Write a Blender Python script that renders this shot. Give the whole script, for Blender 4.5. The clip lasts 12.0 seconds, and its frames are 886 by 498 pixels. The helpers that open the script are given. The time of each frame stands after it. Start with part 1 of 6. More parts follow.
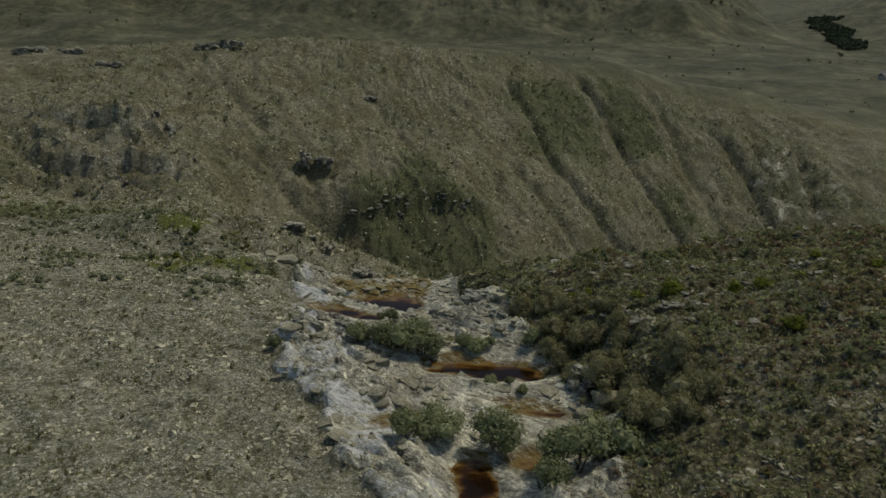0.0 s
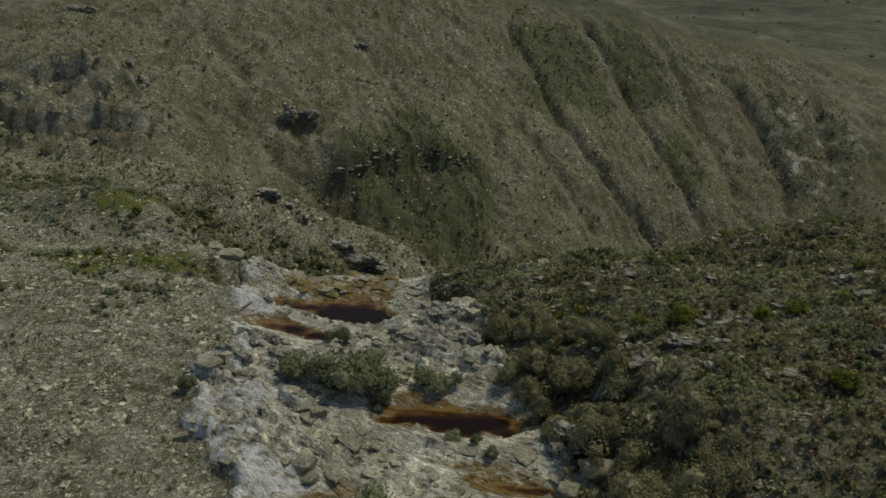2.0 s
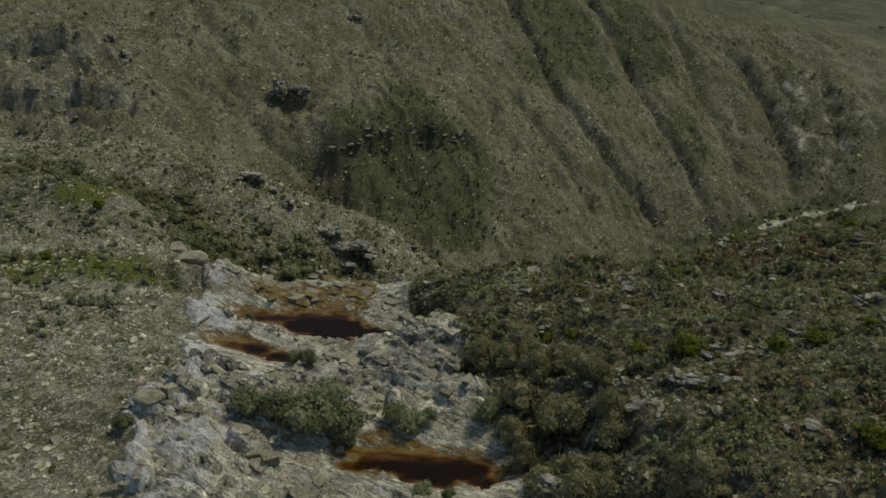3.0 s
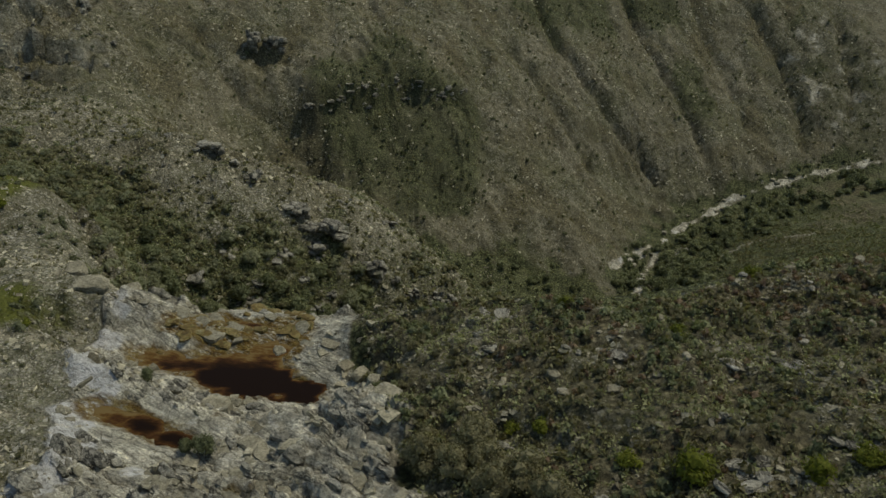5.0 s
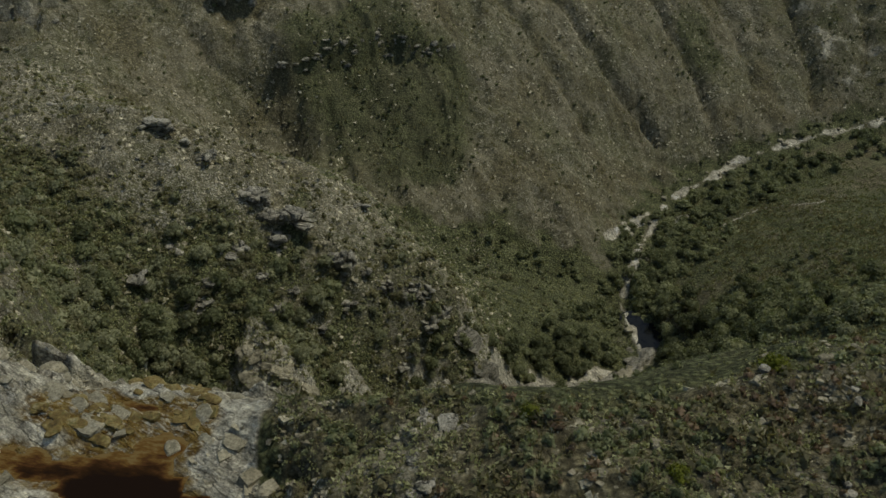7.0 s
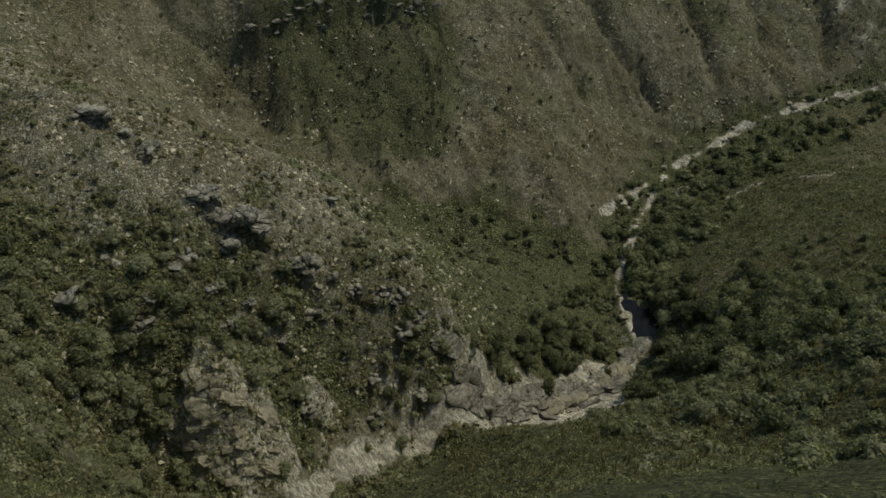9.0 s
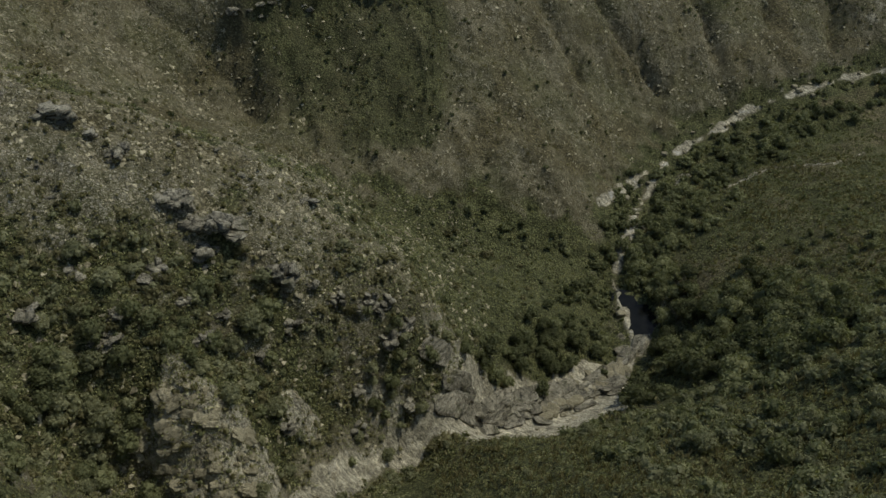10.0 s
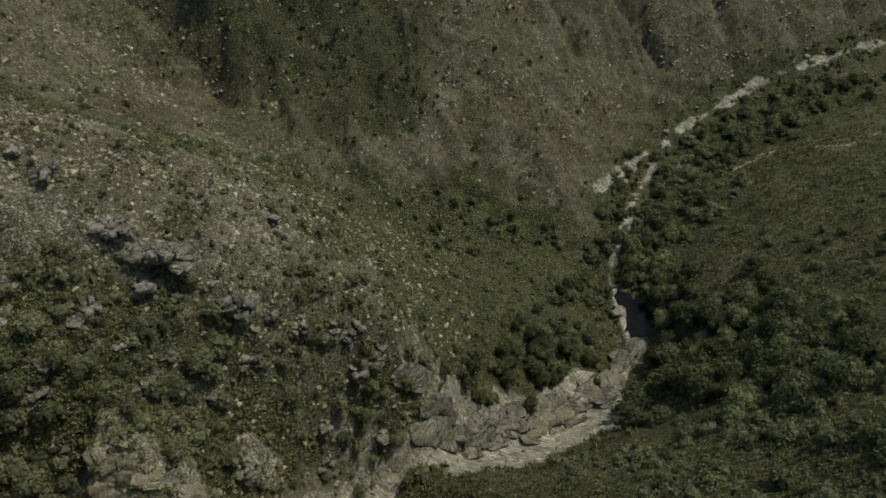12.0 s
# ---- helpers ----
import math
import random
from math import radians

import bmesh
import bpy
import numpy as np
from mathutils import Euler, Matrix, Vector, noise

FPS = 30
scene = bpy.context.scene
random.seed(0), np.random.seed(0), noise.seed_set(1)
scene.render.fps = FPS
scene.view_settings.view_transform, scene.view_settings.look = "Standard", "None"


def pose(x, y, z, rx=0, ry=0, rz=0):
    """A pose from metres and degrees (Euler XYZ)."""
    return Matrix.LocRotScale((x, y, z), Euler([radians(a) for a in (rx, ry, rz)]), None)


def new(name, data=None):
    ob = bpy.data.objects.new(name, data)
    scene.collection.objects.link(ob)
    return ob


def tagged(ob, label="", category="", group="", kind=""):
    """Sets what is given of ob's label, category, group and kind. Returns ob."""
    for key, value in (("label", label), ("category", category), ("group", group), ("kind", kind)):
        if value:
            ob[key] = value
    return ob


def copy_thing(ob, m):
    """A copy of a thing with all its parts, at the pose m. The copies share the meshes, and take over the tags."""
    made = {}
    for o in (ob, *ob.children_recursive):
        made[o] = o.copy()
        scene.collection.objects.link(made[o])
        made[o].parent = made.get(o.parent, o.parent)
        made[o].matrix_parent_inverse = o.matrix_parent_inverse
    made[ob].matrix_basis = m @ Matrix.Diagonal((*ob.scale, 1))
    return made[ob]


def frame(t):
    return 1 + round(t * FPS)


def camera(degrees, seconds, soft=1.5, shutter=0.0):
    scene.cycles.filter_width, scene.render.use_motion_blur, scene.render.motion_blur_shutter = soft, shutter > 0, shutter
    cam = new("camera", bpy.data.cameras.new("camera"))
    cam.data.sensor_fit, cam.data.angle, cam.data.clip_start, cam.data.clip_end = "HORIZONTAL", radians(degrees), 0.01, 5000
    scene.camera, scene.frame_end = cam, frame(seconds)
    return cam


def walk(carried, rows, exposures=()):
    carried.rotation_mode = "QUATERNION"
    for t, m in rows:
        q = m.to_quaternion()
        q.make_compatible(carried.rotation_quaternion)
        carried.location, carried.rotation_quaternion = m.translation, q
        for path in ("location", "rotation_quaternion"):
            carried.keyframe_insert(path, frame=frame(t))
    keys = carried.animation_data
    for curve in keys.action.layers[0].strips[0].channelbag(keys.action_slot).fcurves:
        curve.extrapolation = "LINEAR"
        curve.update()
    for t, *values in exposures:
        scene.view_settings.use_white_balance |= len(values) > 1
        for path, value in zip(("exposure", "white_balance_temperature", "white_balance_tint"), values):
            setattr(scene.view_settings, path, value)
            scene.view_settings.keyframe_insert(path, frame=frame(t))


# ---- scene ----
cam = camera(60.0, 12.0)
EYE = 105.0  # height of the drone over the bed of the river
ROWS = [  # seconds, x, y, z, yaw, pitch, roll
    (0.0, 0.000, 0.000, 0.000, 0.000, -19.500, 0.149),
    (0.5, 0.763, 3.158, 0.061, 0.132, -20.540, 0.080),
    (1.0, 1.528, 6.333, 0.112, 0.241, -21.594, 0.026),
    (1.5, 2.296, 9.524, 0.154, 0.329, -22.659, -0.014),
    (2.0, 3.065, 12.730, 0.188, 0.399, -23.735, -0.042),
    (2.5, 3.836, 15.949, 0.214, 0.451, -24.819, -0.058),
    (3.0, 4.608, 19.181, 0.233, 0.487, -25.910, -0.064),
    (3.5, 5.380, 22.423, 0.245, 0.509, -27.008, -0.063),
    (4.0, 6.153, 25.674, 0.251, 0.520, -28.109, -0.054),
    (4.5, 6.925, 28.934, 0.251, 0.519, -29.214, -0.040),
    (5.0, 7.697, 32.200, 0.246, 0.510, -30.319, -0.023),
    (5.5, 8.468, 35.472, 0.237, 0.494, -31.424, -0.002),
    (6.0, 9.237, 38.748, 0.224, 0.472, -32.528, 0.019),
    (6.5, 10.005, 42.026, 0.207, 0.447, -33.628, 0.039),
    (7.0, 10.770, 45.306, 0.188, 0.420, -34.723, 0.058),
    (7.5, 11.533, 48.587, 0.167, 0.393, -35.813, 0.073),
    (8.0, 12.293, 51.866, 0.144, 0.367, -36.894, 0.083),
    (8.5, 13.049, 55.142, 0.120, 0.344, -37.966, 0.087),
    (9.0, 13.801, 58.415, 0.095, 0.326, -39.027, 0.084),
    (9.5, 14.549, 61.683, 0.071, 0.314, -40.076, 0.071),
    (10.0, 15.293, 64.944, 0.047, 0.311, -41.111, 0.047),
    (10.5, 16.031, 68.198, 0.025, 0.319, -42.131, 0.011),
    (11.0, 16.765, 71.443, 0.004, 0.337, -43.134, -0.038),
    (11.5, 17.492, 74.677, -0.014, 0.369, -44.119, -0.102),
    (12.0, 18.213, 77.899, -0.029, 0.417, -45.084, -0.183),
]
walk(cam, [(t, pose(x, y, EYE + z, 90 + pitch, 0, yaw) @ pose(0, 0, 0, 0, 0, roll)) for t, x, y, z, yaw, pitch, roll in ROWS],
     exposures=[(0.0, -0.45, 7000, 4), (12.0, -0.45, 7000, 4)])
# ---------------------------------------------------------------- daylight
SUN_EL, SUN_AZ = 58.0, 60.0  # degrees; azimuth from +y towards +x
world = bpy.data.worlds.new("sky")
scene.world = world
world.use_nodes = True
wn = world.node_tree.nodes
sky = wn.new("ShaderNodeTexSky")
sky.sky_type, sky.sun_disc = "NISHITA", False
sky.sun_elevation, sky.sun_rotation = radians(SUN_EL), radians(SUN_AZ)
wn["Background"].inputs["Strength"].default_value = 0.15
world.node_tree.links.new(sky.outputs["Color"], wn["Background"].inputs["Color"])
sun = new("sun", bpy.data.lights.new("sun", "SUN"))
sun.data.energy, sun.data.angle, sun.data.color = 2.9, radians(0.5), (1.0, 0.95, 0.87)
sun_way = Vector((math.sin(radians(SUN_AZ)) * math.cos(radians(SUN_EL)), math.cos(radians(SUN_AZ)) * math.cos(radians(SUN_EL)), math.sin(radians(SUN_EL))))
sun.rotation_euler = sun_way.to_track_quat("Z", "Y").to_euler()
sun.location = (0, 60, 300)
# ---------------------------------------------------------------- materials
class Nodes:
    """A short hand for building node materials."""

    def __init__(self, name, rough=0.9, spec=0.3):
        self.mat = bpy.data.materials.new(name)
        self.mat.use_nodes = True
        self.tree = self.mat.node_tree
        self.bsdf = self.tree.nodes["Principled BSDF"]
        self.bsdf.inputs["Roughness"].default_value = rough
        self.bsdf.inputs["Specular IOR Level"].default_value = spec
        self.where = self.add("ShaderNodeNewGeometry").outputs["Position"]

    def add(self, kind, **inputs):
        node = self.tree.nodes.new(kind)
        for key, value in inputs.items():
            self.put(node, key.replace("_", " "), value)
        return node

    def put(self, node, key, value):
        if isinstance(value, bpy.types.NodeSocket):
            self.tree.links.new(value, node.inputs[key])
        else:
            node.inputs[key].default_value = value

    def stretched(self, v, stretch):
        """Turn about z by the fourth number, then scale by the first three."""
        if len(stretch) > 3:
            v = self.add("ShaderNodeMapping", Vector=v, Rotation=(0, 0, stretch[3])).outputs["Vector"]
        return self.add("ShaderNodeMapping", Vector=v, Scale=stretch[:3]).outputs["Vector"]

    def grain(self, scale, detail=4.0, rough=0.6, stretch=None, vector=None):
        v = vector or self.where
        if stretch:
            v = self.stretched(v, stretch)
        return self.add("ShaderNodeTexNoise", Vector=v, Scale=scale, Detail=detail, Roughness=rough).outputs["Fac"]

    def cells(self, scale, feature="F1", out="Distance", stretch=None):
        v = self.where
        if stretch:
            v = self.stretched(v, stretch)
        node = self.add("ShaderNodeTexVoronoi", Vector=v, Scale=scale)
        node.feature = feature
        return node.outputs[out]

    def ramp(self, fac, *stops):
        node = self.add("ShaderNodeValToRGB", Fac=fac)
        e = node.color_ramp.elements
        while len(e) < len(stops):
            e.new(0.5)
        for el, (at, colour) in zip(e, stops):
            el.position, el.color = at, (*colour, 1) if isinstance(colour, tuple) else (colour, colour, colour, 1)
        return node.outputs["Color"]

    def mix(self, fac, a, b, how="MIX"):
        node = self.tree.nodes.new("ShaderNodeMix")
        node.data_type, node.blend_type = "RGBA", how
        for key, value in ((0, fac), (6, a), (7, b)):
            if isinstance(value, bpy.types.NodeSocket):
                self.tree.links.new(value, node.inputs[key])
            else:
                node.inputs[key].default_value = (*value, 1) if isinstance(value, tuple) else value
        return node.outputs[2]

    def maths(self, how, a, b=0.0, c=0.0):
        node = self.tree.nodes.new("ShaderNodeMath")
        node.operation = how
        for k, value in enumerate((a, b, c)):
            self.put(node, k, value)
        return node.outputs[0]

    def attribute(self, name):
        node = self.add("ShaderNodeAttribute")
        node.attribute_name = name
        return node.outputs["Fac"]

    def span(self, v, lo, hi):
        node = self.add("ShaderNodeMapRange", Value=v)
        node.inputs["From Min"].default_value, node.inputs["From Max"].default_value = lo, hi
        node.interpolation_type = "SMOOTHSTEP"
        return node.outputs["Result"]

    def frayed(self, name, fray, amount=0.7):
        """A zone with an edge frayed by grain."""
        v = self.maths("ADD", self.attribute(name), self.maths("MULTIPLY", self.maths("SUBTRACT", fray, 0.5), amount))
        return self.span(v, 0.3, 0.7)

    def colour(self, c):
        self.put(self.bsdf, "Base Color", c)
        return self

    def bump(self, height, distance, strength=1.0, before=None):
        node = self.add("ShaderNodeBump", Height=height, Distance=distance, Strength=strength)
        if before:
            self.put(node, "Normal", before)
        self.put(self.bsdf, "Normal", node.outputs["Normal"])
        return node.outputs["Normal"]


def rock_colour(n, tone=1.0):
    """Grey quartzite: blotches of lichen, dark weathering, pale crust and fine speckle."""
    big = n.ramp(n.grain(0.35, 5), (0.3, tuple(tone * c for c in (0.184, 0.171, 0.125))), (0.7, tuple(tone * c for c in (0.385, 0.361, 0.278))))
    c = n.mix(1.0, big, n.ramp(n.grain(1.7, 8, 0.75), (0.32, 0.58), (0.68, 1.32)), "MULTIPLY")
    c = n.mix(1.0, c, n.ramp(n.grain(7.0, 6, 0.75), (0.35, 0.52), (0.5, 1.0), (0.65, 1.38)), "MULTIPLY")
    crust = n.span(n.grain(1.0, 9, 0.78, (0.8, 1.5, 1.3, 0.57)), 0.55, 0.63)
    c = n.mix(n.maths("MULTIPLY", crust, 0.35), c, tuple(tone * c for c in (0.50, 0.487, 0.43)))
    lichen = n.span(n.grain(2.3, 6, 0.75), 0.55, 0.64)
    return n.mix(n.maths("MULTIPLY", lichen, 0.45), c, tuple(tone * c for c in (0.088, 0.085, 0.058)))


def fissures(n, scale, stretch, width):
    """Thin wandering lines, zero along the line and one away from it."""
    return n.span(n.maths("ABSOLUTE", n.maths("SUBTRACT", n.grain(scale, 5, 0.6, stretch), 0.5)), 0.0, width)


def make_ground_material():
    n = Nodes("stony ground", 0.95, 0.15)
    fray, fine = n.grain(0.3, 9, 0.72), n.grain(6.0, 5, 0.7)
    broad, mid = n.grain(0.06, 5, 0.6), n.grain(0.45, 6, 0.65)
    dry = n.ramp(mid, (0.32, (0.079, 0.072, 0.040)), (0.52, (0.140, 0.125, 0.077)), (0.72, (0.203, 0.180, 0.119)))
    dry = n.mix(n.span(broad, 0.42, 0.62), dry, n.mix(1.0, dry, (0.72, 0.78, 0.62), "MULTIPLY"))
    dry = n.mix(1.0, dry, n.ramp(fine, (0.3, 0.62), (0.7, 1.3)), "MULTIPLY")
    gravel = n.ramp(n.grain(1.1, 7, 0.75), (0.34, (0.108, 0.100, 0.063)), (0.5, (0.194, 0.180, 0.122)), (0.66, (0.320, 0.300, 0.220)))
    dry = n.mix(n.maths("MULTIPLY", n.attribute("gravel"), n.span(fray, 0.36, 0.56)), dry, gravel)
    # embedded stones
    stone_far = n.cells(2.4)
    stone_tint = n.ramp(n.cells(2.4, out="Color"), (0.0, (0.140, 0.130, 0.092)), (0.5, (0.295, 0.275, 0.205)), (1.0, (0.50, 0.475, 0.385)))
    stones = n.maths("MULTIPLY", n.span(stone_far, 0.46, 0.34), n.span(n.grain(0.5, 7, 0.75), 0.45, 0.58))
    small_far = n.cells(6.0)
    small_tint = n.ramp(n.cells(6.0, out="Color"), (0.0, (0.125, 0.116, 0.076)), (0.5, (0.265, 0.248, 0.182)), (1.0, (0.50, 0.472, 0.38)))
    small = n.maths("MULTIPLY", n.span(small_far, 0.52, 0.38), n.span(n.grain(0.9, 7, 0.75), 0.40, 0.54))
    rubble = n.attribute("rubble")
    # ground between the stones darkened in patches, painting in the shade of the gaps
    gaps = n.mix(n.maths("MULTIPLY", rubble, n.span(n.grain(3.2, 6, 0.75), 0.44, 0.58)), dry, n.mix(1.0, dry, (0.60, 0.63, 0.50), "MULTIPLY"))
    c = n.mix(n.maths("MULTIPLY", small, rubble), gaps, small_tint)
    c = n.mix(n.maths("MULTIPLY", stones, rubble), c, stone_tint)
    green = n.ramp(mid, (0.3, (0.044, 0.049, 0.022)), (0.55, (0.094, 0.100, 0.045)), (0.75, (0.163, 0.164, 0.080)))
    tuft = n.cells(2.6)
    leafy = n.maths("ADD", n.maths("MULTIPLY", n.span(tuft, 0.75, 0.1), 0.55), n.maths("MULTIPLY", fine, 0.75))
    # shade put into the colour: dark gaps between tufts, light tips
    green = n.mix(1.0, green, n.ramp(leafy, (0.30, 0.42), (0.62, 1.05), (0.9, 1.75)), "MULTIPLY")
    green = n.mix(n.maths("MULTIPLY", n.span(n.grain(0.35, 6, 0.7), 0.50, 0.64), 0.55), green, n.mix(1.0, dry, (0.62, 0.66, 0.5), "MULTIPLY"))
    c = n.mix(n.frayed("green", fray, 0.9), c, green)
    heath = n.ramp(n.grain(1.3, 6, 0.7), (0.3, (0.066, 0.060, 0.032)), (0.55, (0.138, 0.122, 0.068)), (0.75, (0.225, 0.200, 0.128)))
    # the heath colour gets the same painted shade between its tufts
    heath = n.mix(1.0, heath, n.ramp(leafy, (0.30, 0.5), (0.62, 1.05), (0.9, 1.6)), "MULTIPLY")
    c = n.mix(n.frayed("heath", fray, 0.9), c, heath)
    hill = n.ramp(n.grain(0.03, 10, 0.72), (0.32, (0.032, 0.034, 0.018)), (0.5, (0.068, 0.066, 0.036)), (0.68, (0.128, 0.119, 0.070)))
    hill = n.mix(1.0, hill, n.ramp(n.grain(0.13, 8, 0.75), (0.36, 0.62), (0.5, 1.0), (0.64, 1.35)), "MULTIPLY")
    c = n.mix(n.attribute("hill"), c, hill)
    c = n.mix(1.0, c, n.ramp(n.grain(2.4, 6, 0.8), (0.36, 0.58), (0.5, 0.98), (0.64, 1.45)), "MULTIPLY")
    run = n.ramp(n.grain(0.22, 9, 0.72, (1.7, 0.32, 0.3, -0.41)), (0.36, 0.80), (0.5, 0.94), (0.64, 1.10))
    c = n.mix(n.attribute("fall"), c, n.mix(1.0, c, run, "MULTIPLY"))
    c = n.mix(n.attribute("fall"), c, n.mix(1.0, c, (1.0, 0.995, 0.965), "MULTIPLY"))
    clump = n.maths("MULTIPLY", n.span(n.cells(0.85), 0.55, 0.25), n.span(n.grain(0.16, 7, 0.7), 0.46, 0.60))
    c = n.mix(n.maths("MULTIPLY", n.attribute("fall"), n.maths("MULTIPLY", clump, 0.55)), c, (0.036, 0.037, 0.019))
    bare = n.maths("MULTIPLY", n.span(n.cells(1.4, out="Color"), 0.62, 0.85), n.span(n.grain(0.20, 7, 0.7), 0.48, 0.62))
    c = n.mix(n.maths("MULTIPLY", n.attribute("fall"), n.maths("MULTIPLY", bare, 0.4)), c, (0.265, 0.240, 0.170))
    moss = n.ramp(fine, (0.3, (0.060, 0.068, 0.012)), (0.7, (0.125, 0.130, 0.028)))
    c = n.mix(n.frayed("moss", fray, 0.9), c, moss)
    rock = rock_colour(n, 1.16)
    seam = n.maths("ABSOLUTE", n.maths("SUBTRACT", n.grain(0.42, 4, 0.55, (0.5, 1.5, 1.0, 0.57)), 0.5))
    joint = n.maths("ABSOLUTE", n.maths("SUBTRACT", n.grain(0.6, 3, 0.5, (1.4, 0.6, 1.0, 0.6)), 0.47))
    cracks = n.maths("MULTIPLY", n.span(seam, 0.0, 0.020), n.maths("ADD", 0.6, n.maths("MULTIPLY", n.span(joint, 0.0, 0.010), 0.4)))
    rock = n.mix(n.maths("MULTIPLY", n.maths("SUBTRACT", 1.0, cracks), 0.55), rock, (0.055, 0.05, 0.036))
    rock = n.mix(n.maths("MULTIPLY", n.span(n.grain(0.8, 7, 0.7, (1, 2.6, 1, 0.57)), 0.48, 0.60), 0.8), rock, n.mix(1.0, rock, (1.6, 1.6, 1.55), "MULTIPLY"))
    rock = n.mix(n.maths("MULTIPLY", n.span(n.grain(1.1, 7, 0.75, (1, 2.2, 1, 0.57)), 0.56, 0.66), 0.75), rock, n.mix(1.0, rock, (0.42, 0.41, 0.38), "MULTIPLY"))
    strata = n.grain(1.5, 7, 0.68, (0.30, 2.3, 1.2, 0.57))
    rock = n.mix(1.0, rock, n.ramp(strata, (0.36, 0.55), (0.46, 1.08), (0.56, 1.28), (0.68, 1.60)), "MULTIPLY")
    mask_rock = n.frayed("rock", fray, 0.8)
    c = n.mix(mask_rock, c, rock)
    bleached = n.ramp(n.grain(1.9, 8, 0.75, (0.8, 1.4, 1, 0.5)), (0.36, (0.26, 0.250, 0.21)), (0.50, (0.54, 0.53, 0.48)), (0.72, (0.76, 0.745, 0.70)))
    c = n.mix(n.maths("MULTIPLY", n.frayed("white", n.grain(1.1, 9, 0.75, (0.7, 1.7, 1, 0.75)), 1.5), 0.9), c, bleached)
    stain = n.ramp(n.grain(1.6, 8, 0.75, (0.7, 1.5, 1, 0.3)), (0.34, (0.040, 0.022, 0.006)), (0.47, (0.125, 0.074, 0.016)), (0.58, (0.205, 0.145, 0.040)), (0.70, (0.31, 0.27, 0.15)))
    c = n.mix(n.maths("MULTIPLY", n.frayed("stain", fray, 1.0), n.span(n.grain(2.2, 7, 0.75, (0.7, 1.6, 1, 0.4)), 0.36, 0.52)), c, stain)
    n.colour(c)
    n1 = n.bump(n.grain(0.7, 8, 0.7), 0.55, 0.8)
    n2 = n.bump(n.maths("MULTIPLY", n.maths("ADD", n.maths("MULTIPLY", stones, 1.0), n.maths("MULTIPLY", small, 0.5)), rubble), 0.12, 0.9, n1)
    crack_h = n.maths("MULTIPLY", cracks, mask_rock)
    n3 = n.bump(crack_h, 0.12, 0.8, n.bump(n.maths("MULTIPLY", strata, mask_rock), 0.45, 0.8, n2))
    n4 = n.bump(n.grain(5.5, 5, 0.7), 0.12, 0.8, n3)
    plants = n.maths("MULTIPLY", leafy, n.maths("MAXIMUM", n.attribute("green"), n.attribute("heath")))
    n.bump(plants, 0.32, 0.9, n4)
    return n.mat


def make_stone_material(name, tone=1.0, warm=0.0):
    n = Nodes(name, 0.92, 0.2)
    c = rock_colour(n, tone)
    island = n.add("ShaderNodeNewGeometry").outputs["Random Per Island"]
    c = n.mix(1.0, c, n.ramp(island, (0.0, (0.60, 0.57, 0.49)), (0.6, (0.98, 0.95, 0.84)), (1.0, (1.30, 1.27, 1.13))), "MULTIPLY")
    n.colour(c)
    n.bump(n.grain(4.0, 6, 0.7), 0.10, 0.8)
    return n.mat


def make_ochre_material():
    n = Nodes("iron-stained rock", 0.8, 0.3)
    c = n.ramp(n.grain(1.8, 8, 0.75), (0.34, (0.045, 0.030, 0.008)), (0.48, (0.125, 0.085, 0.022)), (0.58, (0.200, 0.160, 0.058)), (0.70, (0.330, 0.295, 0.190)))
    c = n.mix(n.maths("MULTIPLY", n.span(n.grain(2.6, 6, 0.7), 0.52, 0.62), 0.7), c, (0.085, 0.080, 0.022))
    n.colour(c)
    n.bump(n.grain(4.0, 6, 0.7), 0.10, 0.8)
    return n.mat


def make_outcrop_material():
    n = Nodes("weathered outcrop rock", 0.92, 0.2)
    c = rock_colour(n, 0.88)
    layers = n.grain(0.9, 5, 0.65, (0.5, 0.5, 2.6))
    c = n.mix(1.0, c, n.ramp(layers, (0.35, 0.55), (0.65, 1.25)), "MULTIPLY")
    moss = n.span(n.grain(0.5, 5, 0.65), 0.55, 0.66)
    c = n.mix(n.maths("MULTIPLY", moss, 0.7), c, (0.07, 0.072, 0.035))
    cracks = n.maths("MULTIPLY", fissures(n, 0.7, (0.45, 0.45, 1.9), 0.022), n.maths("ADD", 0.4, n.maths("MULTIPLY", fissures(n, 0.8, (1.2, 1.2, 0.35), 0.016), 0.6)))
    c = n.mix(n.maths("MULTIPLY", n.maths("SUBTRACT", 1.0, cracks), 0.8), c, (0.03, 0.028, 0.022))
    n.colour(c)
    a = n.bump(layers, 0.5, 0.8)
    b = n.bump(cracks, 0.15, 0.8, a)
    n.bump(n.grain(4.0, 6, 0.7), 0.12, 0.8, b)
    return n.mat


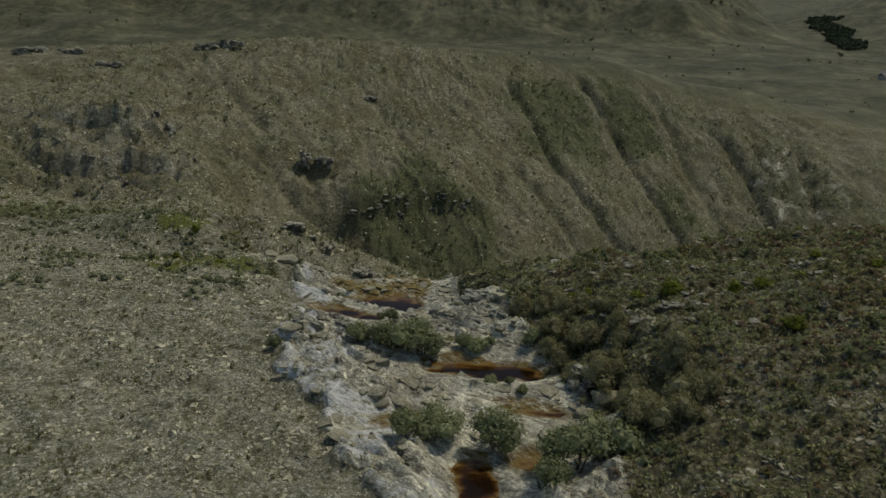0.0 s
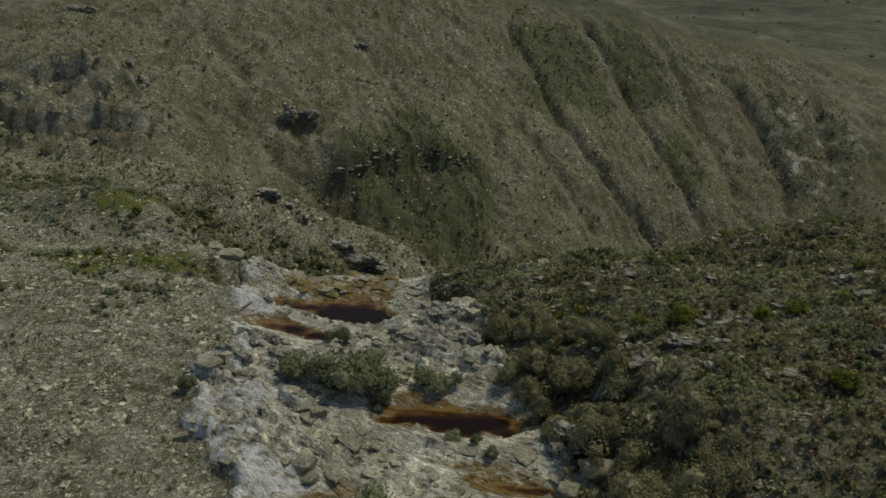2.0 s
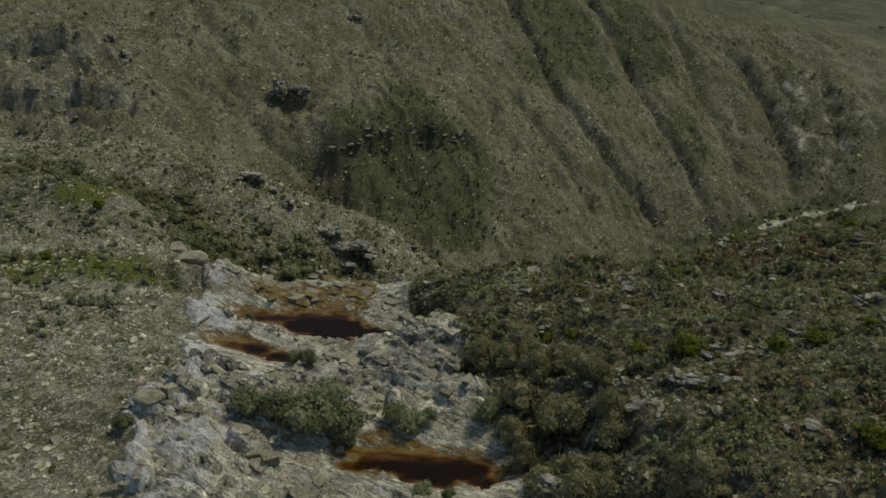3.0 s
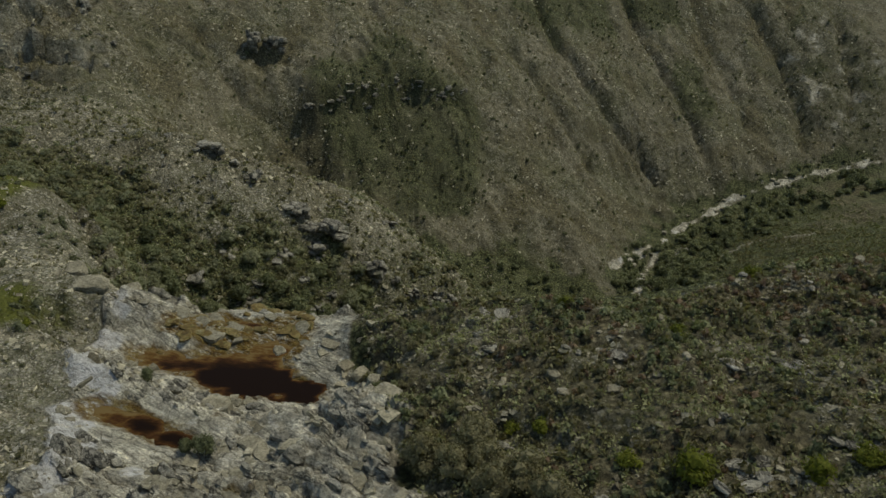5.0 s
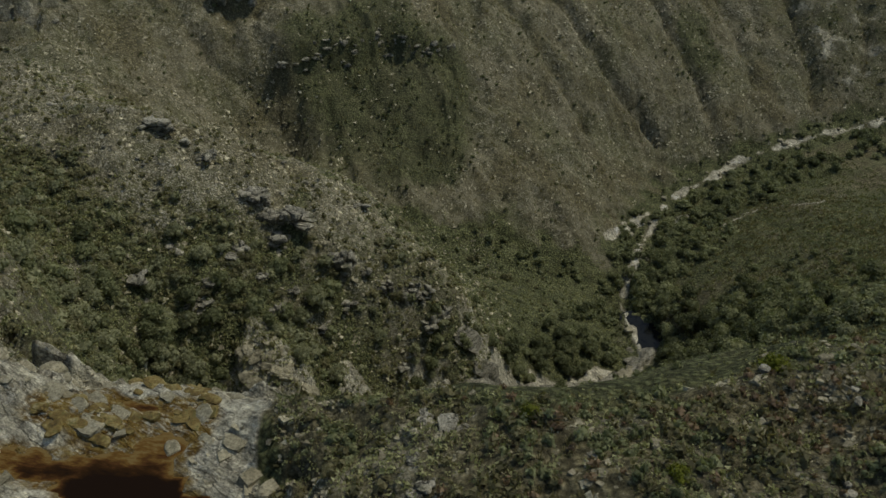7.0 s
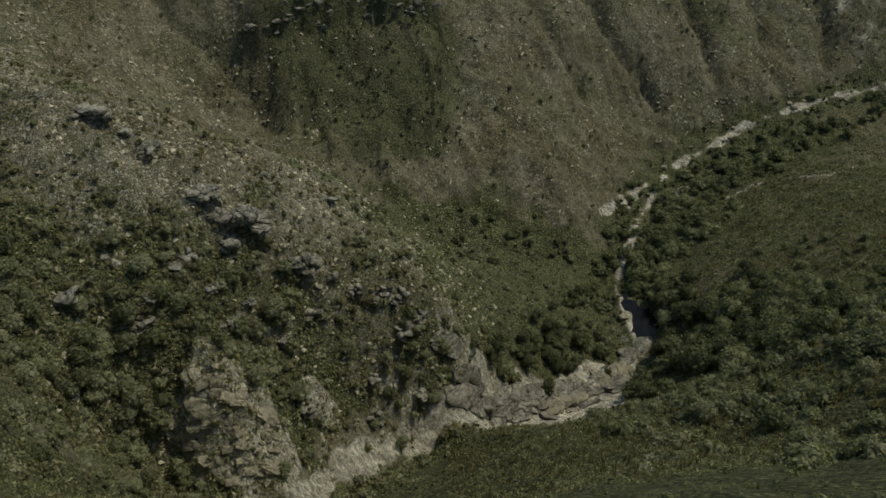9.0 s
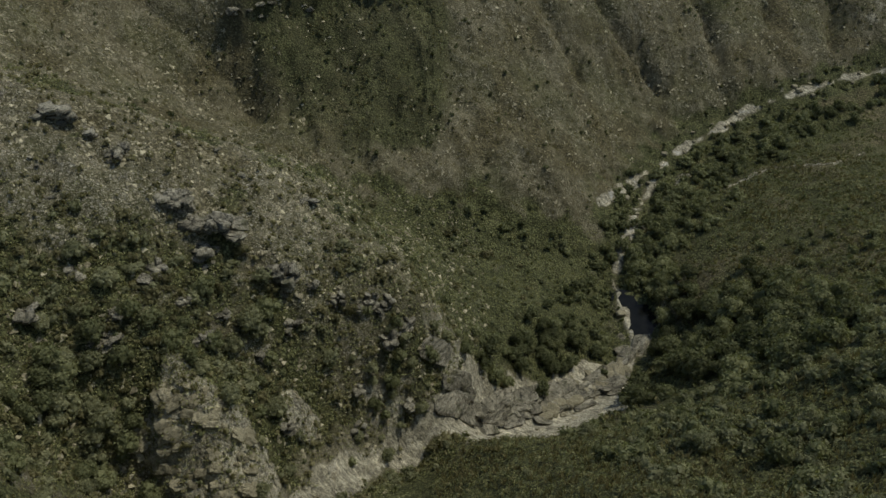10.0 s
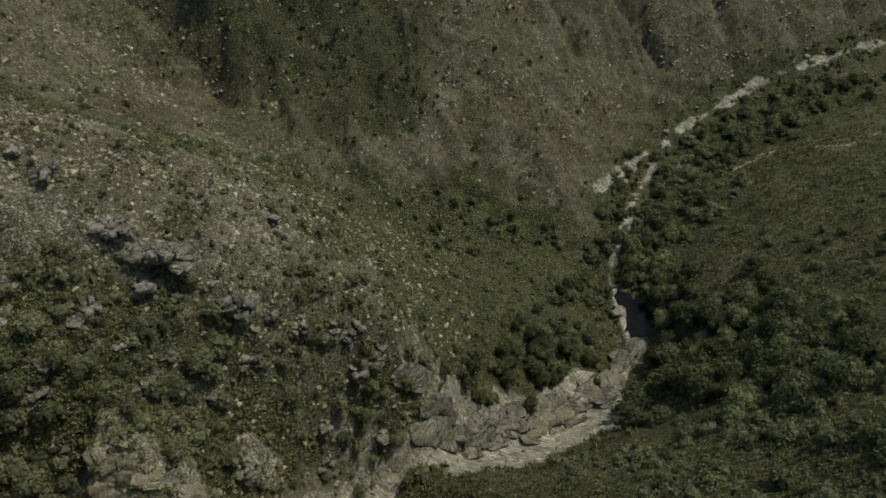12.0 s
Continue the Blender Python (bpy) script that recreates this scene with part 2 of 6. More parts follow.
def make_leaf_material(name, dark, mid, light):
    n = Nodes(name, 0.75, 0.2)
    island = n.add("ShaderNodeNewGeometry").outputs["Random Per Island"]
    v = n.maths("ADD", n.maths("MULTIPLY", island, 0.40), n.maths("MULTIPLY", n.attribute("tone"), 0.35))
    v = n.maths("ADD", v, n.maths("MULTIPLY", n.add("ShaderNodeObjectInfo").outputs["Random"], 0.25))
    c = n.ramp(v, (0.15, dark), (0.5, mid), (0.85, light))
    c = n.mix(1.0, c, n.ramp(n.grain(9.0, 3), (0.3, 0.7), (0.7, 1.25)), "MULTIPLY")
    n.colour(c)
    glow = n.add("ShaderNodeBsdfTranslucent", Color=n.mix(1.0, c, (1.25, 1.3, 0.8), "MULTIPLY"))
    both = n.add("ShaderNodeMixShader", Fac=0.35)
    n.tree.links.new(n.bsdf.outputs[0], both.inputs[1])
    n.tree.links.new(glow.outputs[0], both.inputs[2])
    n.tree.links.new(both.outputs[0], n.tree.nodes["Material Output"].inputs["Surface"])
    return n.mat


def make_water_material():
    n = Nodes("tea-brown water", 0.10, 0.06)
    deep = n.attribute("deep")
    v = n.maths("ADD", deep, n.maths("MULTIPLY", n.maths("SUBTRACT", n.grain(1.3, 8, 0.7, (0.7, 2.0, 1, 0.2)), 0.5), 1.3))
    n.colour(n.ramp(v, (0.0, (0.135, 0.092, 0.033)), (0.12, (0.100, 0.055, 0.014)), (0.28, (0.052, 0.023, 0.007)), (0.46, (0.024, 0.011, 0.003)), (0.7, (0.010, 0.005, 0.002))))
    n.bump(n.grain(2.2, 3), 0.01, 0.3)
    return n.mat


def make_dark_water_material():
    n = Nodes("black river water", 0.08, 0.12)
    n.colour(n.ramp(n.grain(0.8, 5), (0.35, (0.005, 0.006, 0.006)), (0.65, (0.010, 0.011, 0.010))))
    n.bump(n.grain(2.2, 3), 0.01, 0.3)
    return n.mat


def make_plain(name, colour, rough=0.8, scale=4.0):
    n = Nodes(name, rough, 0.3)
    n.colour(n.mix(1.0, n.ramp(n.grain(scale, 5), (0.3, 0.75), (0.7, 1.2)), colour, "MULTIPLY"))
    return n.mat


GROUND = make_ground_material()
STONE = make_stone_material("pale loose stone", 1.2)
STONE_GREY = make_stone_material("grey weathered stone", 0.85)
OCHRE = make_ochre_material()
OUTCROP = make_outcrop_material()
WATER = make_water_material()
WATER_DARK = make_dark_water_material()
LEAF_GREEN = make_leaf_material("green shrub leaves", (0.075, 0.082, 0.039), (0.156, 0.168, 0.082), (0.262, 0.270, 0.144))
LEAF_GREY = make_leaf_material("grey-green heath leaves", (0.088, 0.084, 0.040), (0.185, 0.173, 0.088), (0.315, 0.292, 0.162))
LEAF_YELLOW = make_leaf_material("yellow-green bush leaves", (0.055, 0.062, 0.006), (0.125, 0.138, 0.014), (0.200, 0.210, 0.030))
LEAF_RUST = make_leaf_material("rust-brown heath leaves", (0.075, 0.050, 0.032), (0.160, 0.108, 0.066), (0.260, 0.190, 0.120))
LEAF_TREE = make_leaf_material("dark tree leaves", (0.056, 0.063, 0.030), (0.120, 0.130, 0.062), (0.210, 0.218, 0.110))
LEAF_HEATH = make_leaf_material("dull heath leaves", (0.085, 0.078, 0.040), (0.172, 0.156, 0.080), (0.285, 0.260, 0.145))
LEAF_PINE = make_leaf_material("dark conifer needles", (0.016, 0.024, 0.015), (0.030, 0.042, 0.026), (0.052, 0.068, 0.042))
LEAF_OLIVE = make_leaf_material("olive tree leaves", (0.086, 0.090, 0.048), (0.182, 0.188, 0.104), (0.305, 0.305, 0.180))
STRAW = make_leaf_material("dry straw grass", (0.090, 0.080, 0.034), (0.165, 0.146, 0.070), (0.260, 0.230, 0.122))
GRASS_PALE = make_leaf_material("pale yellow-green grass", (0.118, 0.121, 0.055), (0.218, 0.222, 0.105), (0.355, 0.350, 0.186))
GRASS = make_leaf_material("green grass blades", (0.070, 0.077, 0.033), (0.132, 0.143, 0.063), (0.225, 0.227, 0.108))
BARK = make_plain("grey bark", (0.11, 0.095, 0.075))
PLASTER = make_plain("weathered pale plaster", (0.30, 0.285, 0.25), 0.9, 1.0)
ROOFING = make_plain("dull grey roofing", (0.12, 0.11, 0.10), 0.9, 1.0)
# ---------------------------------------------------------------- lie of the land
def hash01(ix, iy, seed):
    h = (ix.astype(np.int64) * 374761393 + iy.astype(np.int64) * 668265263 + seed * 1442695041) & 0xFFFFFFFF
    h = ((h ^ (h >> 13)) * 1274126177) & 0xFFFFFFFF
    return ((h ^ (h >> 16)) & 0xFFFFFF) / float(0xFFFFFF)


def vnoise(x, y, seed=0):
    """Smooth noise from -1 to 1 with cells one unit wide."""
    ix, iy = np.floor(x), np.floor(y)
    fx, fy = x - ix, y - iy
    ux, uy = fx * fx * fx * (fx * (fx * 6 - 15) + 10), fy * fy * fy * (fy * (fy * 6 - 15) + 10)

    def grad(dx, dy):
        a = hash01(ix + dx, iy + dy, seed) * 2 * math.pi
        return np.cos(a) * (fx - dx) + np.sin(a) * (fy - dy)

    top = grad(0, 0) * (1 - ux) + grad(1, 0) * ux
    low = grad(0, 1) * (1 - ux) + grad(1, 1) * ux
    return 1.5 * (top * (1 - uy) + low * uy)


def fbm(x, y, octaves=4, seed=0, gain=0.5):
    out, amp = 0.0, 1.0
    for k in range(octaves):
        out = out + amp * vnoise(x, y, seed + 17 * k)
        x, y, amp = x * 2.03 + 11.3, y * 2.03 - 7.1, amp * gain
    return out


def ridged(x, y, octaves=4, seed=0, gain=0.5):
    out, amp = 0.0, 1.0
    for k in range(octaves):
        out = out + amp * (1 - 2 * np.abs(vnoise(x, y, seed + 29 * k)))
        x, y, amp = x * 2.1 + 3.7, y * 2.1 + 9.2, amp * gain
    return out


def smooth(a, b, v):
    s = np.clip((v - a) / (b - a), 0, 1)
    return s * s * (3 - 2 * s)


def along(line, x, y):
    """Distance to a line of (x, y, ...) and how far along it the nearest place lies, from 0 to 1."""
    best, at, side = np.full(np.shape(x), 1e9), np.zeros(np.shape(x)), np.zeros(np.shape(x))
    n = len(line) - 1
    for k in range(n):
        (ax, ay), (bx, by) = line[k][:2], line[k + 1][:2]
        dx, dy = bx - ax, by - ay
        s = np.clip(((x - ax) * dx + (y - ay) * dy) / (dx * dx + dy * dy), 0, 1)
        ox, oy = x - ax - s * dx, y - ay - s * dy
        d = np.hypot(ox, oy)
        near = d < best
        best, at = np.where(near, d, best), np.where(near, (k + s) / n, at)
        side = np.where(near, np.sign(dx * oy - dy * ox), side)
    return best, at, side


# Landform lines: (x, y, height) along crests, edges and valley floors.
STREAM = [(5, -60, 81), (4, 0, 79.3), (3, 25, 78.6), (4, 40, 78.3), (6, 50, 78.0), (4, 58, 78.0), (0, 63, 77.0), (-4, 68.5, 74.8), (-6, 76, 74.7)]
FALL = [(-7, 83, 56), (-6, 90, 42), (-4, 99, 31), (-1, 111, 26.0), (10, 123, 18.0), (20.5, 132, 12), (33, 138, 7), (42, 144, 5.5), (50, 156, 3.6)]
RIVER = [(50, 156, 3.4), (48, 174, 1.2), (58, 199, 1.5), (68, 216, 2.5), (86, 228, 5), (104, 236, 8.5), (125, 244, 9.5), (160, 250, 10), (220, 240, 12), (300, 225, 14)]
WEST_BANK = [(-12, 20, 79.5), (-12, 40, 79.2), (-12, 52, 78.7), (-13, 63, 77.6), (-10, 75, 74.5)]
WEST_SHELF = [(-30, -60, 84), (-28, 20, 80), (-21, 49, 79), (-26, 61, 79.3), (-36, 66, 79.4), (-70, 60, 82)]
WEST_EDGE = [(-11, 78, 73.8), (-18, 83.5, 71.6), (-23, 91, 70.4), (-27, 97.5, 70.2), (-33, 101, 71.2), (-40, 106, 71.8), (-50, 106, 71.3), (-60, 109, 70.8), (-85, 116, 70)]
WEST_TOP = [(-30, 85, 73.6), (-42, 88, 74.2), (-62, 92, 74.5)]
WEST_UNDER = [(-12, 88, 52), (-19, 93.5, 53), (-25, 101.5, 55), (-33, 108, 60), (-45, 117, 62)]
EAST_BANK = [(14, 0, 82), (15, 30, 81.5), (14, 46.5, 82), (12, 56, 80.5), (10, 63, 80), (8, 69, 78)]
EAST_SHELF = [(40, -60, 88), (32, 10, 85), (26, 44, 84), (24, 54, 82.8), (23.5, 60, 81.5), (23, 65, 81.2), (30, 67, 81.7), (45, 62, 83), (80, 50, 88)]
EAST_EDGE = [(1, 74.5, 75.5), (8, 71.5, 78.2), (15, 69.5, 79.6), (22, 70, 79.8), (30, 73, 80.6), (45, 74, 81), (70, 76, 82)]
EAST_FLANK = [(37, 96, 53), (46, 97, 53.8), (55, 111, 51), (49, 109, 48), (38, 103, 48.2), (25, 102, 43.7), (39, 112, 40.5), (21, 120, 25.8)]
EAST_SLOPE = [(65, 132, 37), (56, 132, 26.5), (73, 155, 22.4), (60, 162, 12), (73, 186, 9.8), (100, 201, 11.5), (112, 206, 10.5), (110, 150, 38), (150, 190, 27)]
BOWL = [(-16, 108, 34.5), (-23, 107, 43), (-20, 112, 43), (-33, 114, 56.5), (-26, 122, 53), (-31, 127, 56.4), (-55, 132, 62.5), (-85, 150, 61)]
BOWL_LOW = [(-9, 114, 41), (-3, 116, 31.5), (-5, 120, 36), (-16, 119, 48)]
SPUR = [(-75, 165, 57), (-48, 147, 60), (-32, 141, 60.5), (-19, 140, 55), (-5, 139, 47), (3, 138, 42.5), (13, 135, 34), (21, 138, 17)]
SPUR_FRONT = [(-10, 130.5, 49), (-3.6, 128.7, 43.4), (1, 128, 38), (9, 128.6, 30)]
HOLLOW = [(-60, 176, 56), (-32, 160, 48), (-14, 170, 32), (0, 173, 20), (13, 173, 13), (27, 168, 9.4), (38, 169, 5)]
TERRACE = [(-4, 152, 44), (12, 152, 26), (32, 155, 12.5)]
FAR_FOOT = [(-36, 190, 36), (-24, 193, 27), (6, 184, 19.5), (34, 194, 17), (47, 207, 11), (60, 228, 9), (86, 240, 13), (120, 257, 17), (190, 262, 18)]
FAR_MID = [(-110, 176, 58), (-90, 181, 56), (-76, 184, 53), (-49, 214, 55), (-36, 216, 51), (-22, 205, 43.5), (-5, 205, 32), (1, 213, 38.5), (20, 222, 34), (-2, 229, 50), (23, 206, 22), (32, 230, 31), (52, 250, 32), (95, 285, 31), (137, 290, 33)]
FAR_UP = [(-130, 215, 70), (-84, 203, 66), (-78, 245, 69), (-45, 250, 64), (-16, 255, 56), (14, 264, 52), (50, 295, 53), (95, 310, 48)]
CREST = [(-240, 280, 80), (-163, 290, 77.6), (-80, 284, 79.5), (-47, 295, 80), (-13, 305, 78), (27, 320, 75), (75, 340, 70), (139, 350, 57), (152, 335, 49), (182, 310, 37), (260, 300, 26)]
BEYOND = [(-250, 400, 66), (-100, 390, 68), (0, 410, 60), (90, 430, 47), (160, 420, 43), (240, 400, 38), (330, 380, 34)]
FRAME = [(-300, 150, 84), (-300, 0, 88), (-150, -120, 88), (60, -150, 90), (250, -80, 96), (300, 100, 70)]
LINES = (STREAM, FALL, RIVER, WEST_BANK, WEST_SHELF, WEST_EDGE, WEST_TOP, WEST_UNDER, EAST_BANK, EAST_SHELF, EAST_EDGE, EAST_FLANK, EAST_SLOPE, BOWL, BOWL_LOW,
         SPUR, SPUR_FRONT, HOLLOW, TERRACE, FAR_FOOT, FAR_MID, FAR_UP, CREST, BEYOND, FRAME)


def spline_land():
    """A smooth sheet stretched over the landform lines."""
    nodes = np.array([p for line in LINES for p in line], float)
    q = nodes[:, :2] / 100.0

    def kernel(d):
        return np.sqrt(d * d + 0.0009)

    n = len(q)
    d = np.hypot(q[:, None, 0] - q[None, :, 0], q[:, None, 1] - q[None, :, 1])
    m = np.zeros((n + 3, n + 3))
    m[:n, :n] = -kernel(d) + 0.004 * np.eye(n)
    m[:n, n], m[:n, n + 1:] = 1, q
    m[n, :n], m[n + 1:, :n] = 1, q.T
    w = np.linalg.solve(m, np.r_[nodes[:, 2], 0, 0, 0])

    def height(x, y):
        x, y = np.asarray(x, float) / 100.0, np.asarray(y, float) / 100.0
        out = w[n] + w[n + 1] * x + w[n + 2] * y
        for k in range(n):
            out = out - w[k] * kernel(np.hypot(x - q[k, 0], y - q[k, 1]))
        return out

    return height


base_land = spline_land()


def far_land(x, y):
    """Terrace, long hill and lowland beyond the crest of the gorge."""
    ridge = 262 + 0.22 * (y - 590)
    lowland = smooth(20, 160, x - ridge) * smooth(560, 1000, y) + smooth(-500, -1000, x) * smooth(700, 1300, y)
    out = 45 - 0.01 * (x - 150) - 38 * np.clip(lowland, 0, 1) + 2.0 * fbm(x / 90, y / 90, 3, 5)
    hill = smooth(560, 1180, y + 60 * fbm(x / 160, y / 160, 2, 6)) * smooth(120, -110, x - ridge) * smooth(-1050, -150, x)
    out = out + 72 * hill * (1 + 0.12 * ridged(x / 120, y / 150, 4, 9)) + (9.0 * ridged(x / 95, y / 120, 4, 10) + 3.5 * ridged(x / 28, y / 34, 3, 25)) * smooth(0.05, 0.4, hill)
    out = out + 105 * np.exp(-(((x - 1130) / 330) ** 2 + ((y - 1600) / 420) ** 2)) * (1 + 0.1 * ridged(x / 150, y / 150, 3, 11))
    out = out + 90 * np.exp(-(((x + 300) / 1300) ** 2 + ((y - 3800) / 500) ** 2)) + 60 * np.exp(-(((x - 2300) / 900) ** 2 + ((y - 3900) / 500) ** 2))
    return out


# Dry gullies down the far slope: top to bottom, with depth and half width.
GULLIES = (
    ([(22, 308), (26, 296), (31, 287), (37, 265), (40, 258), (48, 248.5), (54.5, 242), (64, 235.5), (71, 229)], 2.6, 1.3),
    ([(53, 325), (60, 310), (67, 288), (74, 270), (80, 254), (83.5, 237)], 2.8, 1.3),
    ([(104, 318), (113, 301), (116, 286), (117, 261), (114.5, 246)], 3.0, 1.5),
    ([(22, 254), (25.5, 249), (33.5, 238), (41, 230), (49, 222)], 1.8, 1.2),
    ([(144, 312), (139, 290), (138, 276), (131, 255)], 2.6, 1.6),
    ([(84, 330), (91, 300), (97, 275), (99, 252)], 1.8, 1.6),
    ([(15, 247), (17, 238), (16, 229)], 1.6, 1.2),
    ([(-58, 223), (-52, 215), (-40, 202), (-31, 199), (-16, 190)], 1.8, 2.0),
    ([(-40, 285), (-25, 267), (-12, 250)], 1.4, 1.6),
    ([(-78, 262), (-62, 240), (-50, 226)], 1.2, 1.4),
)
# Rock ledges that face the camera: line, drop, reach.
LEDGES = (
    ([(-31, 201.5), (-24, 202.8), (-17, 207.5), (-11, 211.8), (-6.5, 216), (-4, 221)], 6.2, 4.5),
    ([(-4, 216), (2.6, 217.8), (7, 219.4), (13, 222)], 5.2, 4.0),
    ([(-41, 214), (-36, 215), (-31, 216)], 4.0, 4.0),
    ([(-17, 131), (-12, 129.8), (-7, 130.5)], 1.6, 3.0),
    ([(-6, 129), (-1, 128)], 1.5, 3.0),
    ([(-104, 187), (-92, 187), (-80, 191), (-66, 193)], 5.0, 8.0),
    ([(-96, 203), (-84, 200), (-74, 206)], 4.0, 7.0),
    ([(-29, 99), (-24, 93), (-19, 85), (-12, 80), (-5, 77.8)], 5.0, 3.0),
    ([(-7, 78.4), (-2, 77), (3, 75), (7, 73.5)], 1.6, 2.5),
)
BED_WEST = ([0, 20, 35, 43, 48, 52, 58, 65, 71, 80], [-3, -3, -3.5, -8, -11.5, -12.8, -11.8, -14, -15.5, -15])
BED_EAST = ([0, 20, 35, 42, 48, 53, 60, 66, 72, 80], [8, 8, 9.5, 11, 8.3, 7.2, 5.6, 3.0, 1.6, 0.5])
# Pools: water level, depth, then rounded basins (x, y, half length, half width, turn).
POOLS = (
    (74.55, 1.3, ((-5.0, 69.3, 3.7, 2.2, -20), (-9.2, 70.3, 3.8, 1.05, -12), (-3.8, 71.6, 1.6, 1.9, 0), (-1.5, 67.7, 2.0, 1.2, -12))),
    (74.60, 0.5, ((-6.0, 74.5, 1.5, 0.45, -15),)),
    (76.95, 0.6, ((-9.2, 62.6, 2.9, 0.85, -22), (-6.4, 61.2, 1.7, 0.7, -14))),
    (77.85, 1.0, ((3.9, 49.9, 3.6, 1.5, -12), (1.0, 50.5, 2.2, 1.3, -5))),
    (77.95, 0.4, ((6.6, 44.0, 2.8, 0.6, -12), (4.0, 45.6, 1.8, 0.35, -10))),
    (78.05, 0.7, ((1.9, 37.0, 1.3, 3.2, 8), (5.0, 38.4, 1.3, 1.0, 0))),
    (78.20, 0.4, ((-2.7, 42.6, 1.2, 0.5, 25),)),
    (3.3, 1.2, ((51.3, 162.5, 2.5, 4.4, -10), (49.2, 167.0, 2.0, 2.2, 20))),
    (6.6, 0.8, ((36.5, 142.2, 1.2, 1.6, 0),)),
)


def pool_edge(x, y, basins):
    """Rough distance in metres outside the rim of a pool; negative inside."""
    out = np.full(np.shape(x), 1e6)
    for cx, cy, rx, ry, turn in basins:
        a = math.radians(turn)
        dx, dy = x - cx, y - cy
        u, v = (dx * math.cos(a) + dy * math.sin(a)) / rx, (dy * math.cos(a) - dx * math.sin(a)) / ry
        d = np.hypot(u, v)
        out = np.minimum(out, (d - 1) * (min(rx, ry) + 0.4 * (max(rx, ry) - min(rx, ry)) * np.abs(u) / np.maximum(d, 1e-6)))
    return out


def pools_near(x, y):
    out = np.full(np.shape(x), 1e6)
    for _, _, basins in POOLS:
        out = np.minimum(out, pool_edge(x, y, basins))
    return out


WATERWAY = FALL + RIVER[1:]
BRAIDS = ([(61, 208), (54, 201), (47.5, 192.5)], [(69.5, 208), (62.5, 197), (57, 186)])  # side arms of the river
TRAIL = [(74, 200), (78, 202), (82, 203.3), (87.5, 206), (93, 202.5), (97, 200), (107, 207)]


# Rock knolls: x, y, radius, height.
KNOLLS = ((-10.2, 111.4, 5.9, 2.4), (-12.5, 110.0, 4.0, 1.0), (-6.0, 111.0, 4.0, 1.0), (-2.0, 119.0, 2.5, 1.0))
FAR_BASE = [(-130, 176), (-75, 176), (-32, 162), (-14, 176), (0, 181), (13, 182), (30, 184), (44, 186), (52, 200), (63, 219), (84, 232), (104, 240), (125, 248), (220, 244)]  # foot of the far slope


